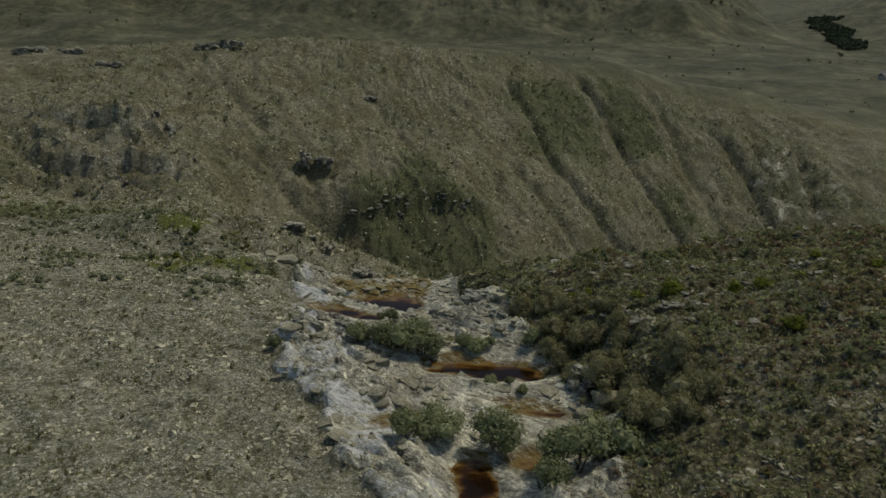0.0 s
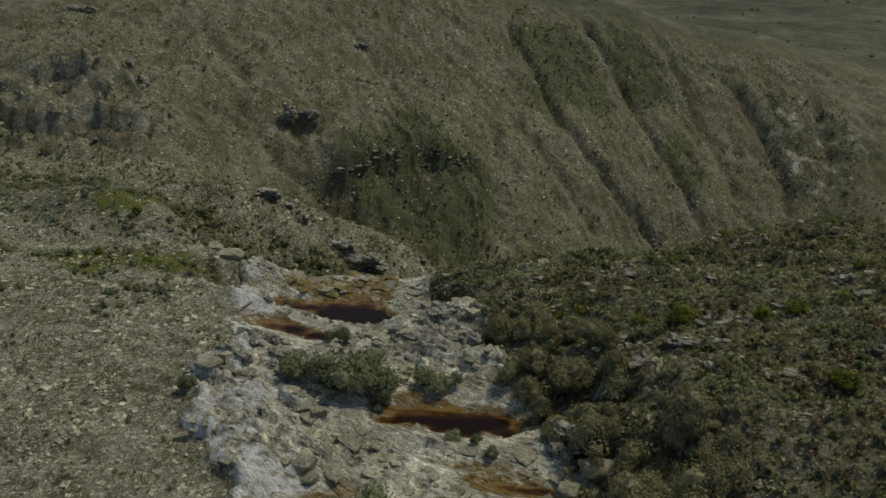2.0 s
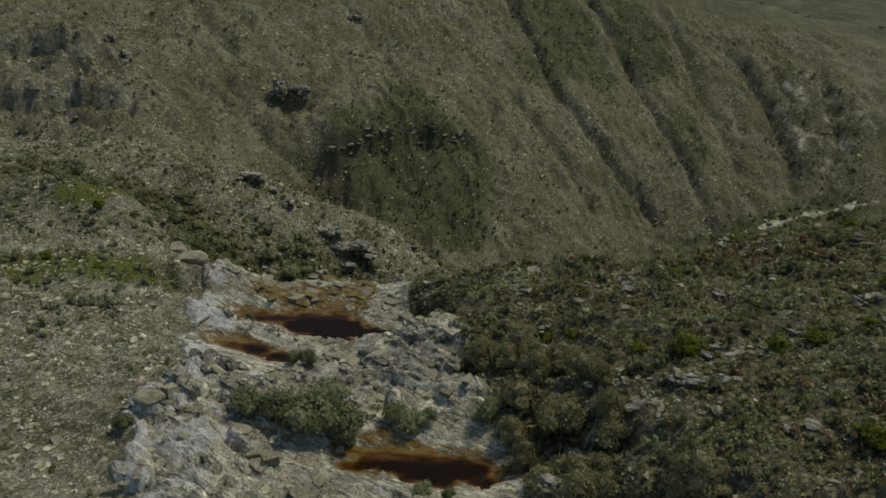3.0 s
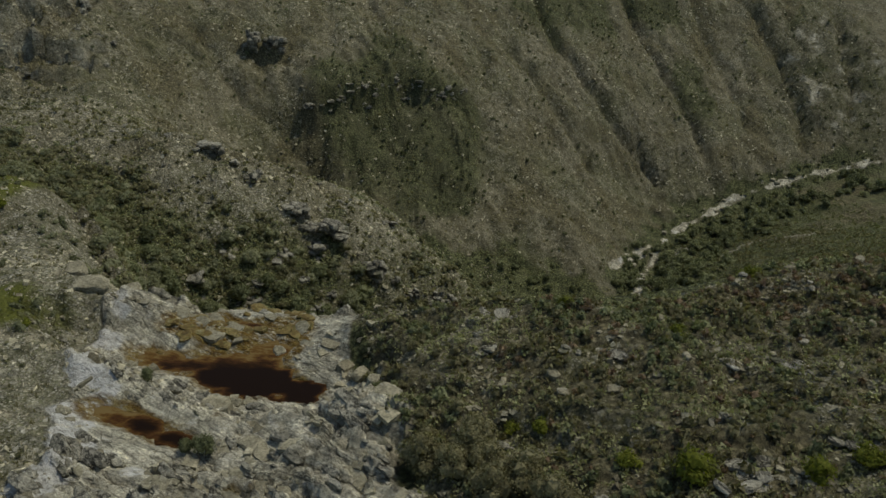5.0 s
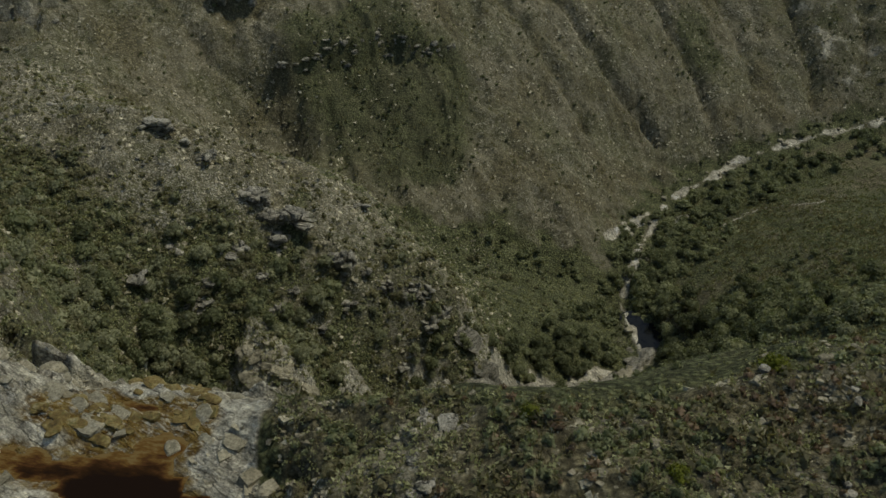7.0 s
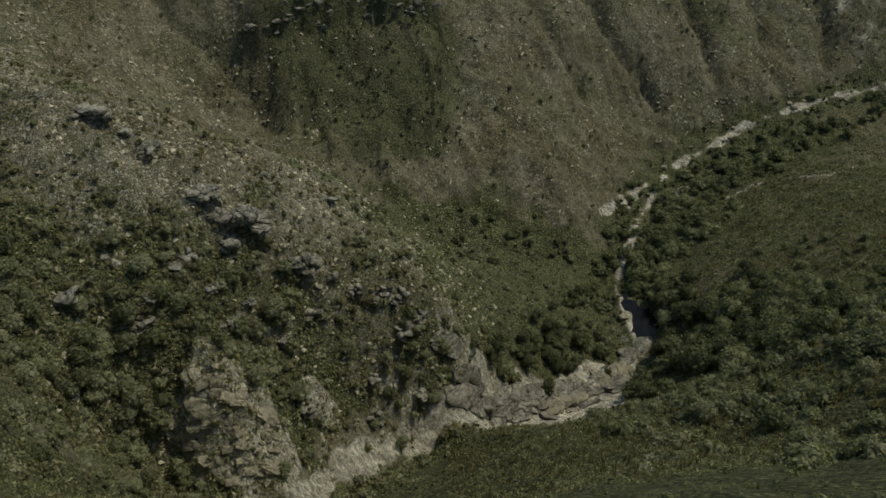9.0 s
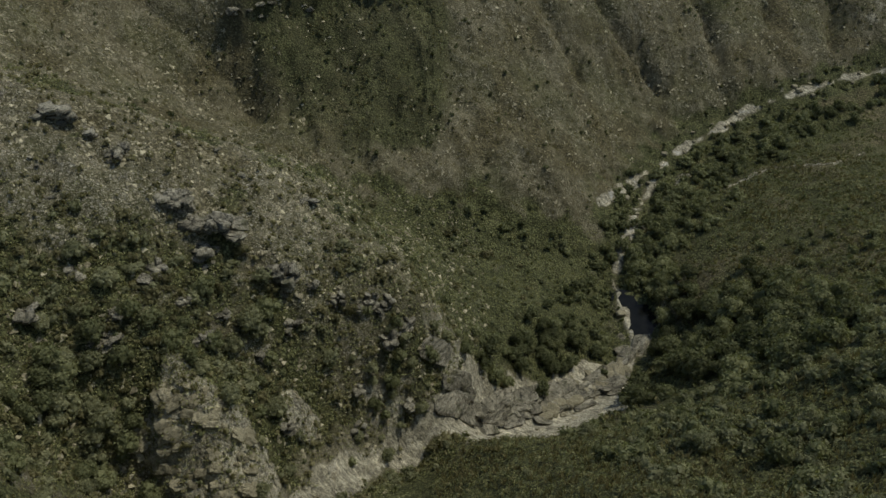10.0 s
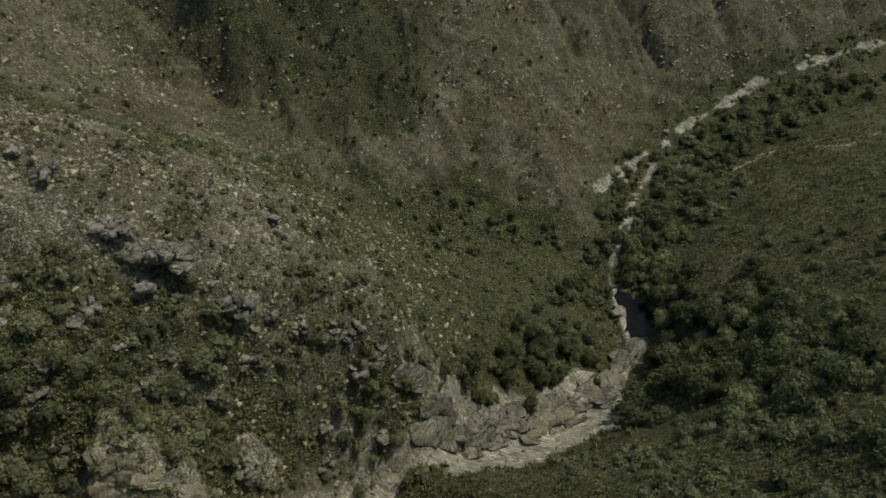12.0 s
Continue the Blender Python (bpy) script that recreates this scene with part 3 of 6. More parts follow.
def zones(x, y):
    """Where each kind of ground lies, from 0 to 1."""
    x, y = np.asarray(x, float), np.asarray(y, float)
    wob = 1.6 * fbm(x / 5, y / 5, 3, 31)
    wide = fbm(x / 18, y / 18, 3, 41)
    z = {}
    west, east = np.interp(y, *BED_WEST), np.interp(y, *BED_EAST)
    lip = smooth(84, 80, y + 0.4 * wob)
    z["bed"] = smooth(-0.8, 0.8, x - west + wob) * smooth(-0.8, 0.8, east - x + 0.6 * wob) * lip
    d_edge, _, edge_side = along(EAST_EDGE, x, y)
    d_west, _, west_side = along(WEST_EDGE, x, y)
    top_east = np.where(y < 60, 1.0, smooth(-3, 1, np.where(edge_side < 0, d_edge, -d_edge)))
    top_west = np.where(y < 60, 1.0, smooth(-3, 2, np.where(west_side > 0, d_west, -d_west)))
    z["east"] = smooth(-0.8, 0.8, x - east + 0.6 * wob) * top_east
    z["west"] = smooth(0.8, -0.8, x - west + wob) * top_west
    d_way, at_way, side = along(WATERWAY, x, y)
    plateau = np.clip(z["bed"] + z["west"] + z["east"], 0, 1)
    low = 1 - plateau
    d_base, _, base_side = along(FAR_BASE, x, y)
    far = smooth(-4, 4, np.where(base_side > 0, d_base, -d_base) + 2.5 * wob) * (y > 140)
    z["far"] = far * low * smooth(330, 300, y - 0.15 * np.abs(x))
    z["beyond"] = low * (1 - smooth(330, 300, y - 0.15 * np.abs(x))) * (y > 150)
    d_spur, at_spur, _ = along(SPUR[:6], x, y)
    z["spur"] = smooth(17, 8, d_spur + 3 * wob + 6 * wide) * (1 - far) * low * (x < 14) * (1 - 0.6 * smooth(-5, 4, x))
    z["eastside"] = smooth(1, 6, np.where(side < 0, d_way, -d_way) + wob) * low * (1 - z["beyond"])
    braid = smooth(-0.35, 0.15, fbm(x / 3.5, y / 3.5, 3, 73) + 0.12)
    z["river"] = smooth(2.4 - 1.0 * smooth(160, 180, y), 1.0 - 0.6 * smooth(160, 180, y), d_way + 0.8 * wob) * low * (y > 95) * np.where(y > 166, np.where(y < 204, braid, 0.6 + 0.4 * braid), 1.0)
    for line in BRAIDS:
        z["river"] = np.maximum(z["river"], smooth(1.5, 0.6, along(line, x, y)[0] + 0.7 * wob) * braid)
    z["trail"] = smooth(0.7, 0.3, along(TRAIL, x, y)[0] + 0.25 * wob)
    wall = smooth(7.0, 4.5, d_way + 1.5 * wob) * (side > 0) * smooth(14, 20, x) * smooth(46, 40, x) * (y < 150)
    apron = smooth(7.5, 5.5, d_way + 1.2 * wob) * (side < 0) * smooth(15, 20, x) * smooth(47, 42, x) * (y < 150)
    foot = smooth(5.5, 2.5, d_way + 1.5 * wob) * (side > 0) * (y > 97) * (x < 10)
    z["river"] = np.clip(z["river"] + wall + apron + 0.5 * foot, 0, 1) * low
    z["eastside"] = z["eastside"] * (1 - apron)
    knoll = 0.0
    for kx, ky, kr, _ in KNOLLS:
        knoll = np.maximum(knoll, smooth(1.0, 0.6, np.hypot(x - kx, y - ky) / kr + 0.25 * wob))
    z["knoll"] = knoll
    z["bowl"] = np.clip(low * (1 - far) * (1 - z["spur"]) * (1 - z["eastside"]) * (1 - z["river"]) * (1 - z["beyond"]), 0, 1)
    edge = x - west + 0.7 * wob
    z["white"] = smooth(-0.6, 0.6, edge) * smooth(4.6, 1.4, edge + 1.6 * wob) * smooth(31, 35, y) * smooth(80, 74, y) * smooth(-0.35, 0.4, fbm(x / 2.4, y / 1.1, 4, 77) + 0.20)
    cliffs = smooth(25, 15, np.hypot((x + 85) * 0.8, (y - 196) * 1.05) + 7 * wide)
    z["cliff"] = cliffs
    d_ledge, _, _ = along(LEDGES[0][0], x, y)
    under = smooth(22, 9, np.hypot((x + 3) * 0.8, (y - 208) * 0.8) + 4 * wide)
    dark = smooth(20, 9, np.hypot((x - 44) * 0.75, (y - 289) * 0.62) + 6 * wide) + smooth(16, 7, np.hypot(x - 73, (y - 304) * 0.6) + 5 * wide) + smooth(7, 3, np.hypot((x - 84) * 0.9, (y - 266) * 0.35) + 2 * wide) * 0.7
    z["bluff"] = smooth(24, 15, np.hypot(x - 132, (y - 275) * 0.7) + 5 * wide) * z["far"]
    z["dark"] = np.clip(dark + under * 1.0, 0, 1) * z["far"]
    return z


def land(x, y):
    """Height of the ground."""
    x, y = np.asarray(x, float), np.asarray(y, float)
    h = base_land(x, y)
    z = zones(x, y)
    for line, depth, half in GULLIES:
        d, s, side = along(line, x, y)
        d = np.abs(d * side + 0.9 * vnoise(x / 6, y / 6, 3))
        right = np.where(side > 0, d, 0.0)
        ends = smooth(0, 0.12, s) * smooth(1.0, 0.93, s)
        h = h - 1.25 * depth * np.exp(-d / half) * ends + 0.7 * depth * smooth(0, 4.5 * half, right) * np.exp(-right / (9.0 * half)) * ends
    for line, drop, reach in LEDGES:
        k = 1.5 + 0.42 * reach
        wx, wy = x + 0.4 * k * vnoise(x / k, y / k, 61), y + 0.5 * k * vnoise(x / k, y / k, 62)
        d, s, side = along(line, wx, wy)
        ends = smooth(0, 0.14, s) * smooth(1, 0.86, s)
        up = np.where(side > 0, d, -d)
        h = h + drop * (smooth(-1.1, 0.7, up) - 0.5) * np.exp(-d / reach) * ends
    # roughness of each kind of ground
    p, q = 0.84 * x - 0.54 * y, 0.54 * x + 0.84 * y
    bed = 0.24 * ridged(p / 4.2 + 0.4 * vnoise(x / 3, y / 3, 6), q / 1.8, 3, 7) + 0.15 * ridged(p / 1.5, q / 0.7, 2, 8) + 0.3 * fbm(x / 7, y / 7, 2, 5)
    ledge = q / 2.3 + 0.9 * fbm(p / 6, q / 3, 3, 4)
    bit = ledge - np.floor(ledge)
    bed = bed + 0.42 * (smooth(0.0, 0.16, bit) - bit) - 0.10 * smooth(0.16, 0.03, np.abs(vnoise(p / 2.3, q / 5.0, 35)))
    fine = 1.0 * q / 0.8 + 0.8 * fbm(p / 2.2, q / 1.1, 2, 3)
    bit = fine - np.floor(fine)
    bed = bed + 0.17 * (smooth(0.0, 0.2, bit) - bit)
    calm = 0.35 + 0.65 * smooth(2.0, 4.5, np.hypot((x + 5.5) / 1.9, y - 72.5))
    h = h + 1.55 * z["bed"] * bed * calm
    h = h + z["west"] * (0.28 * fbm(x / 5, y / 5, 4, 12) + 0.25 * np.clip(ridged(p / 9, q / 3.5, 3, 13) - 0.3, 0, 2))
    h = h + z["east"] * (0.45 * fbm(x / 4, y / 4, 4, 14) + 0.5 * np.clip(ridged(p / 6, q / 3, 3, 15) - 0.5, 0, 2))
    h = h + z["spur"] * (0.9 * ridged(x / 8, y / 6, 4, 16) - 0.3)
    h = h + z["bowl"] * 0.8 * fbm(x / 6, y / 6, 4, 17)
    h = h + z["eastside"] * (0.9 * fbm(x / 9, y / 9, 4, 18))
    g = x + 0.38 * (y - 200)
    h = h + z["far"] * (0.9 * ridged(g / 17 + 0.8 * vnoise(x / 22, y / 22, 19), y / 38 + 0.5 * vnoise(x / 15, y / 15, 24), 3, 20) + 0.75 * fbm(x / 5, y / 6, 4, 21) + 0.55 * ridged(g / 7.5 + 0.7 * vnoise(x / 12, y / 12, 34), y / 30, 3, 33))
    h = h + z["bluff"] * 0.9 * ridged(x / 5, y / 9, 4, 26)
    joint = ridged(x / 11 + 0.5 * vnoise(x / 9, y / 9, 27), y / 15, 4, 22)
    strata = h / 5.2 + 0.5 * fbm(x / 9, y / 9, 4, 28) + 0.10 * joint
    bit = strata - np.floor(strata)
    h = h + z["cliff"] * (1.4 * joint + 3.2 * (smooth(0.0, 0.35, bit) - bit) + 0.7 * ridged(x / 3.4, y / 4.4, 3, 29))
    h = h + z["river"] * (0.30 * ridged(p / 4.5, q / 2.2, 4, 23) - 0.1)
    for kx, ky, kr, kh in KNOLLS:
        h = h + kh * smooth(1.15, 0.1, np.hypot(x - kx, y - ky) / kr + 0.12 * vnoise(x / 2, y / 2, 66))
    h = h + z["knoll"] * 0.5 * ridged(x / 2.6, y / 2.2, 3, 67)
    away = smooth(345, 520, np.hypot(x * 0.7, y))
    h = h * (1 - away) + far_land(x, y) * away
    for level, depth, basins in POOLS:
        sd = pool_edge(x, y, basins) + 0.42 * min(1.4, basins[0][3]) * fbm(x / 1.5, y / 0.9, 4, 51)
        cap = level + 0.14 + 0.28 * np.clip(sd, 0, 5)
        h = np.where(sd < 4.5, np.minimum(h, h + (cap - h) * smooth(4.5, 2.0, sd)) if level > 60 else h, h)
        rim = smooth(2.2, 0.1, sd)
        tall = level + 0.14 + 0.25 * np.clip(sd, 0, 2)
        h = np.where(sd < 2.2, np.maximum(h, h * (1 - rim) + tall * rim), h)
        h = np.where(sd < 1.2, h * (1 - smooth(1.2, 0.2, sd)) + np.minimum(h, tall + 0.15) * smooth(1.2, 0.2, sd), h)
        front = 0.22 + 0.78 * smooth(0.7, -0.5, (y - basins[0][1]) / basins[0][3])
        h = np.where(sd < 0.15, level + 0.14 - (depth * front + 0.14) * smooth(0.15, -1.1, sd), h)
    return h
# ---------------------------------------------------------------- ground sheet
def run_of(*spans):
    """Rising coordinates: spans of (end, step), then steps that grow to the last end."""
    out = [spans[0]]
    for end, step, grow in spans[1:]:
        while out[-1] < end - 1e-6:
            out.append(out[-1] + step)
            step *= grow
    return np.array(out)


xs = np.concatenate([-run_of(18, (64, 0.8, 1.0), (108, 0.85, 1.0), (140, 1.0, 1.05), (700, 2.4, 1.05), (4500, 30.0, 1.12))[:0:-1], run_of(-18, (13, 0.23, 1.0), (80, 0.85, 1.0), (160, 1.0, 1.01), (700, 2.4, 1.04), (4500, 30.0, 1.12))])
ys = np.concatenate([-run_of(-20, (600, 2.0, 1.12))[:0:-1], run_of(20, (34, 0.45, 1.0), (82, 0.23, 1.0), (150, 0.75, 1.0), (178, 1.25, 1.0), (228, 0.8, 1.0), (330, 1.3, 1.0), (600, 1.4, 1.025), (1300, 5.5, 1.01), (4800, 14.0, 1.1))])
gx, gy = np.meshgrid(xs, ys)
gz = land(gx, gy)
zone = zones(gx, gy)


def tri_mesh(name, v, f, material, smooth_faces=False):
    """A mesh from arrays of places and triangles or quads."""
    data = bpy.data.meshes.new(name)
    k = f.shape[1]
    data.vertices.add(len(v))
    data.vertices.foreach_set("co", np.ascontiguousarray(v, np.float32).ravel())
    data.loops.add(f.size)
    data.loops.foreach_set("vertex_index", np.ascontiguousarray(f, np.int32).ravel())
    data.polygons.add(len(f))
    data.polygons.foreach_set("loop_start", np.arange(0, f.size, k, dtype=np.int32))
    data.polygons.foreach_set("use_smooth", np.full(len(f), smooth_faces))
    data.update(calc_edges=True)
    data.materials.append(material)
    return data


def put_attribute(data, name, values):
    data.attributes.new(name, "FLOAT", "POINT").data.foreach_set("value", np.ascontiguousarray(values, np.float32).ravel())


ny, nx = gx.shape
idx = np.arange(nx * ny).reshape(ny, nx)
quads = np.stack([idx[:-1, :-1], idx[:-1, 1:], idx[1:, 1:], idx[1:, :-1]], -1).reshape(-1, 4)
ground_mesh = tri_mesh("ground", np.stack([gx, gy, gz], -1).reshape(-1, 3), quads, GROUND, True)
ground = tagged(new("ground", ground_mesh), "rugged stony hillside and gorge with dry grass and scrub", "ground", "", "structure")
sy = np.gradient(gz, ys, axis=0)
sx = np.gradient(gz, xs, axis=1)
steep = smooth(1.7, 3.0, np.hypot(sx, sy))
patch = fbm(gx / 7, gy / 7, 4, 91)
patch_wide = fbm(gx / 22, gy / 22, 3, 92)
wet = pools_near(gx, gy)


def shelf_bands(x, y):
    """Where bands of broken rock come through the heath of the eastern shelf."""
    return 0.35 * ridged(x / 8, y / 2.6, 3, 15) + 0.5 * fbm(x / 6, y / 3, 3, 105)


moss_spots = smooth(7, 2.5, np.hypot((gx + 24) * 0.75, gy - 72) + 2 * patch) + smooth(5, 2, np.hypot(gx + 33, (gy - 94) * 0.6) + 2 * patch) + smooth(4, 1, np.hypot(gx + 44, gy - 103) + 2 * patch)
paved = smooth(0.30, 0.65, shelf_bands(gx, gy))
ZONES = {
    "rubble": np.clip(zone["west"] * 1.0 + zone["spur"] * 1.0 + zone["far"] * (0.58 + 0.45 * patch) * (1 - 0.6 * zone["dark"]) + zone["east"] * 0.45 * smooth(-0.4, 0.3, patch) + zone["bowl"] * (0.6 * smooth(-0.2, 0.4, -patch) + 0.5 * smooth(-42, -60, gx)), 0, 1),
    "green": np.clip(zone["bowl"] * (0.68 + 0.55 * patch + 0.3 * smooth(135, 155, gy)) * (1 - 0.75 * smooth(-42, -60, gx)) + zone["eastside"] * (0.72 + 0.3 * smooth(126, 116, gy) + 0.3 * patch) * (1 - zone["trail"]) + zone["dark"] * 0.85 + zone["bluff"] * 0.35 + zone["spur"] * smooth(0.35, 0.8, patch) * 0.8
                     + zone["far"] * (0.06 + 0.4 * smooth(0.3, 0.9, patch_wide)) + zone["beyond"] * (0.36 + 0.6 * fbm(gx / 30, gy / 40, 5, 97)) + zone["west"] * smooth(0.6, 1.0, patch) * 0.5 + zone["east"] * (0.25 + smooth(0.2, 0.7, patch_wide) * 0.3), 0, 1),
    "heath": np.clip((1 - 0.6 * zone["dark"]) * (1 - 0.5 * zone["bluff"]) * (zone["beyond"] * (0.25 + 0.55 * smooth(540, 640, gy)) * (1.0 + 0.6 * fbm(gx / 40, gy / 60, 5, 96)) + zone["far"] * (0.36 + 0.5 * fbm(gx / 12, gy / 16, 4, 98)) + zone["eastside"] * (0.30 - 0.5 * patch_wide) * (1 - 0.8 * smooth(126, 116, gy)) + zone["east"] * (0.62 + 0.3 * smooth(27, 36, gx) - 0.6 * patch) + zone["spur"] * (0.25 + 0.5 * patch_wide)), 0, 1),
    "moss": np.clip(moss_spots * zone["west"] * 0.8, 0, 1),
    "rock": np.clip(zone["knoll"] * 0.9 + zone["bed"] + zone["east"] * 0.34 * paved * (1 - 0.6 * smooth(28, 36, gx)) + zone["river"] * 0.8 + zone["cliff"] * 0.44 * smooth(0.40, 0.90, np.hypot(sx, sy)) + zone["trail"] * 0.7 + zone["bluff"] * (0.28 - 0.4 * patch) + steep * (0.7 - 0.5 * (gy > 86) * (gx < -12)) * (1 - zone["beyond"]) * (1 - 0.9 * zone["far"]) + zone["west"] * smooth(0.55, 0.9, -patch) * 0.6, 0, 1),
    "white": np.clip(zone["white"] + zone["river"] * (gy > 150) * 0.55 * smooth(-0.1, 0.5, fbm(gx / 2.6, gy / 2.6, 3, 78)), 0, 1),
    "gravel": np.clip(zone["west"] * smooth(96, 80, gy) + 0.35 * zone["spur"] * smooth(-48, -28, gx), 0, 1),
    "fall": zone["far"] * (1 - zone["dark"]),
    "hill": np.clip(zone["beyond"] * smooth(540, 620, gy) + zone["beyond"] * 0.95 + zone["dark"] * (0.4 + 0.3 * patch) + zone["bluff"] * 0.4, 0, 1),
    "stain": np.clip(smooth(0.9, 0.0, wet + 0.9 * patch) * (gz > 60) * 0.62 + smooth(0.9, 0.2, wet) * (gz < 60) * 0.05 + zone["bed"] * smooth(0.62, 0.95, fbm(gx / 3.2, gy / 1.6, 3, 94)) * 0.45
                     + zone["bed"] * smooth(4.2, 2.0, np.hypot((gx + 5.5) * 0.7, (gy - 73.2) * 1.5) + 1.5 * patch) * 0.95 + zone["river"] * smooth(3.0, 0.8, along(FALL, gx, gy)[0]) * (gy < 135) * 0.16
                     + zone["river"] * smooth(0.5, 1.0, fbm(gx / 4, gy / 3, 3, 95)) * 0.45, 0, 1),
}
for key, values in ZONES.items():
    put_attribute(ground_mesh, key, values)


def ground_height(x, y):
    """Height of the built sheet, between its corners."""
    i, j = np.clip(np.searchsorted(xs, x) - 1, 0, nx - 2), np.clip(np.searchsorted(ys, y) - 1, 0, ny - 2)
    u, v = (x - xs[i]) / (xs[i + 1] - xs[i]), (y - ys[j]) / (ys[j + 1] - ys[j])
    return (gz[j, i] * (1 - u) + gz[j, i + 1] * u) * (1 - v) + (gz[j + 1, i] * (1 - u) + gz[j + 1, i + 1] * u) * v


def ground_at(x, y):
    return float(ground_height(np.array([x]), np.array([y]))[0])


# ---------------------------------------------------------------- pools
for number, (level, depth, basins) in enumerate(POOLS):
    lo = [min(b[k] - 1.25 * max(b[2:4]) - 1.2 for b in basins) for k in (0, 1)]
    hi = [max(b[k] + 1.25 * max(b[2:4]) + 1.2 for b in basins) for k in (0, 1)]
    wx, wy = np.meshgrid(np.linspace(lo[0], hi[0], 70), np.linspace(lo[1], hi[1], 50))
    keep = pool_edge(wx, wy, basins) < 0.95
    n = np.arange(wx.size).reshape(wx.shape)
    f = np.stack([n[:-1, :-1], n[:-1, 1:], n[1:, 1:], n[1:, :-1]], -1)[keep[:-1, :-1] & keep[1:, 1:] & keep[:-1, 1:] & keep[1:, :-1]].reshape(-1, 4)
    used, back = np.unique(f, return_inverse=True)
    f = back.reshape(-1, 4)
    px, py = wx.ravel()[used], wy.ravel()[used]
    data = tri_mesh("water", np.stack([px, py, np.full(px.shape, level)], -1), f, WATER if level > 60 else WATER_DARK, True)
    put_attribute(data, "deep", np.clip((level - land(px, py)) / 0.85 - 0.16 * (py - basins[0][1]) / basins[0][3] + (0.0 if level > 60 else 1.0), 0, 1))
    tagged(new("pool", data), "still tea-brown pool in a rock basin" if level > 60 else "dark still pool among river boulders", "pool", "rock pools")
# ---------------------------------------------------------------- loose stones and low plants
PHI = (1 + 5 ** 0.5) / 2
ICO_V = np.array([(-1, PHI, 0), (1, PHI, 0), (-1, -PHI, 0), (1, -PHI, 0), (0, -1, PHI), (0, 1, PHI), (0, -1, -PHI), (0, 1, -PHI), (PHI, 0, -1), (PHI, 0, 1), (-PHI, 0, -1), (-PHI, 0, 1)]) / math.hypot(1, PHI)
ICO_F = np.array([(0, 11, 5), (0, 5, 1), (0, 1, 7), (0, 7, 10), (0, 10, 11), (1, 5, 9), (5, 11, 4), (11, 10, 2), (10, 7, 6), (7, 1, 8), (3, 9, 4), (3, 4, 2), (3, 2, 6), (3, 6, 8), (3, 8, 9), (4, 9, 5), (2, 4, 11), (6, 2, 10), (8, 6, 7), (9, 8, 1)])


CUBE_V = np.array([(a, b, c) for a in (-1, 1) for b in (-1, 1) for c in (-1, 1)]) * 0.68
CUBE_F = np.array([(0, 1, 3), (0, 3, 2), (4, 6, 7), (4, 7, 5), (0, 4, 5), (0, 5, 1), (2, 3, 7), (2, 7, 6), (0, 2, 6), (0, 6, 4), (1, 5, 7), (1, 7, 3)])


def stone_base(rng):
    """A broken stone with uneven corners."""
    v = CUBE_V * rng.uniform(0.78, 1.12, (8, 1)) * rng.uniform(0.75, 1.3, (1, 3)) + rng.normal(0, 0.07, (8, 3))
    v[:, 2] *= rng.uniform(0.45, 0.85)
    return v, CUBE_F


OCTA_V = np.array([(1, 0, 0), (-1, 0, 0), (0, 1, 0), (0, -1, 0), (0, 0, 1), (0, 0, -1)], float)
OCTA_F = np.array([(0, 2, 4), (2, 1, 4), (1, 3, 4), (3, 0, 4), (2, 0, 5), (1, 2, 5), (3, 1, 5), (0, 3, 5)])


def bush_base(rng, blobs, leaves, leaf, tall=0.8):
    """A low shrub of radius one: lumps of foliage set with loose sprays."""
    vs, fs, n = [], [], 0
    lumps = []
    for k in range(blobs):
        a, r = rng.uniform(0, 2 * math.pi), 0.62 * math.sqrt(rng.uniform(0, 1)) if k else 0.0
        size = rng.uniform(0.34, 0.52) * (1 - 0.25 * r)
        c = np.array([r * math.cos(a), r * math.sin(a), tall * rng.uniform(0.3, 0.75) * (1.15 - 0.6 * r)])
        lumps.append((c, size))
        core, faces = (OCTA_V, OCTA_F) if blobs == 1 else (ICO_V, ICO_F)
        vs.append(core * rng.uniform(0.60, 0.95, (len(core), 1)) * size * np.array([1, 1, 0.85]) + c)
        fs.append(faces + n)
        n += len(core)
    way = rng.normal(size=(leaves, 3))
    way[:, 2] = np.abs(way[:, 2]) * 0.9 + 0.05 - 0.35 * (rng.random(leaves) < 0.35)
    way /= np.linalg.norm(way, axis=1, keepdims=True)
    pick = rng.integers(0, blobs, leaves)
    c = np.array([lumps[k][0] for k in pick]) + way * np.array([lumps[k][1] for k in pick])[:, None] * rng.uniform(0.85, 1.25, (leaves, 1))
    side = np.cross(way, rng.normal(size=(leaves, 3)))
    side /= np.linalg.norm(side, axis=1, keepdims=True)
    up = np.cross(side, way) * 0.8 + way * rng.uniform(-0.2, 0.9, (leaves, 1))
    s = leaf * rng.uniform(0.6, 1.5, (leaves, 1))
    tri = np.stack([c - side * s * 0.6 - up * s * 0.5, c + side * s * 0.6 - up * s * 0.4, c + up * s], 1)
    vs.append(tri.reshape(-1, 3))
    fs.append(np.arange(leaves * 3).reshape(-1, 3) + n)
    return np.concatenate(vs), np.concatenate(fs)


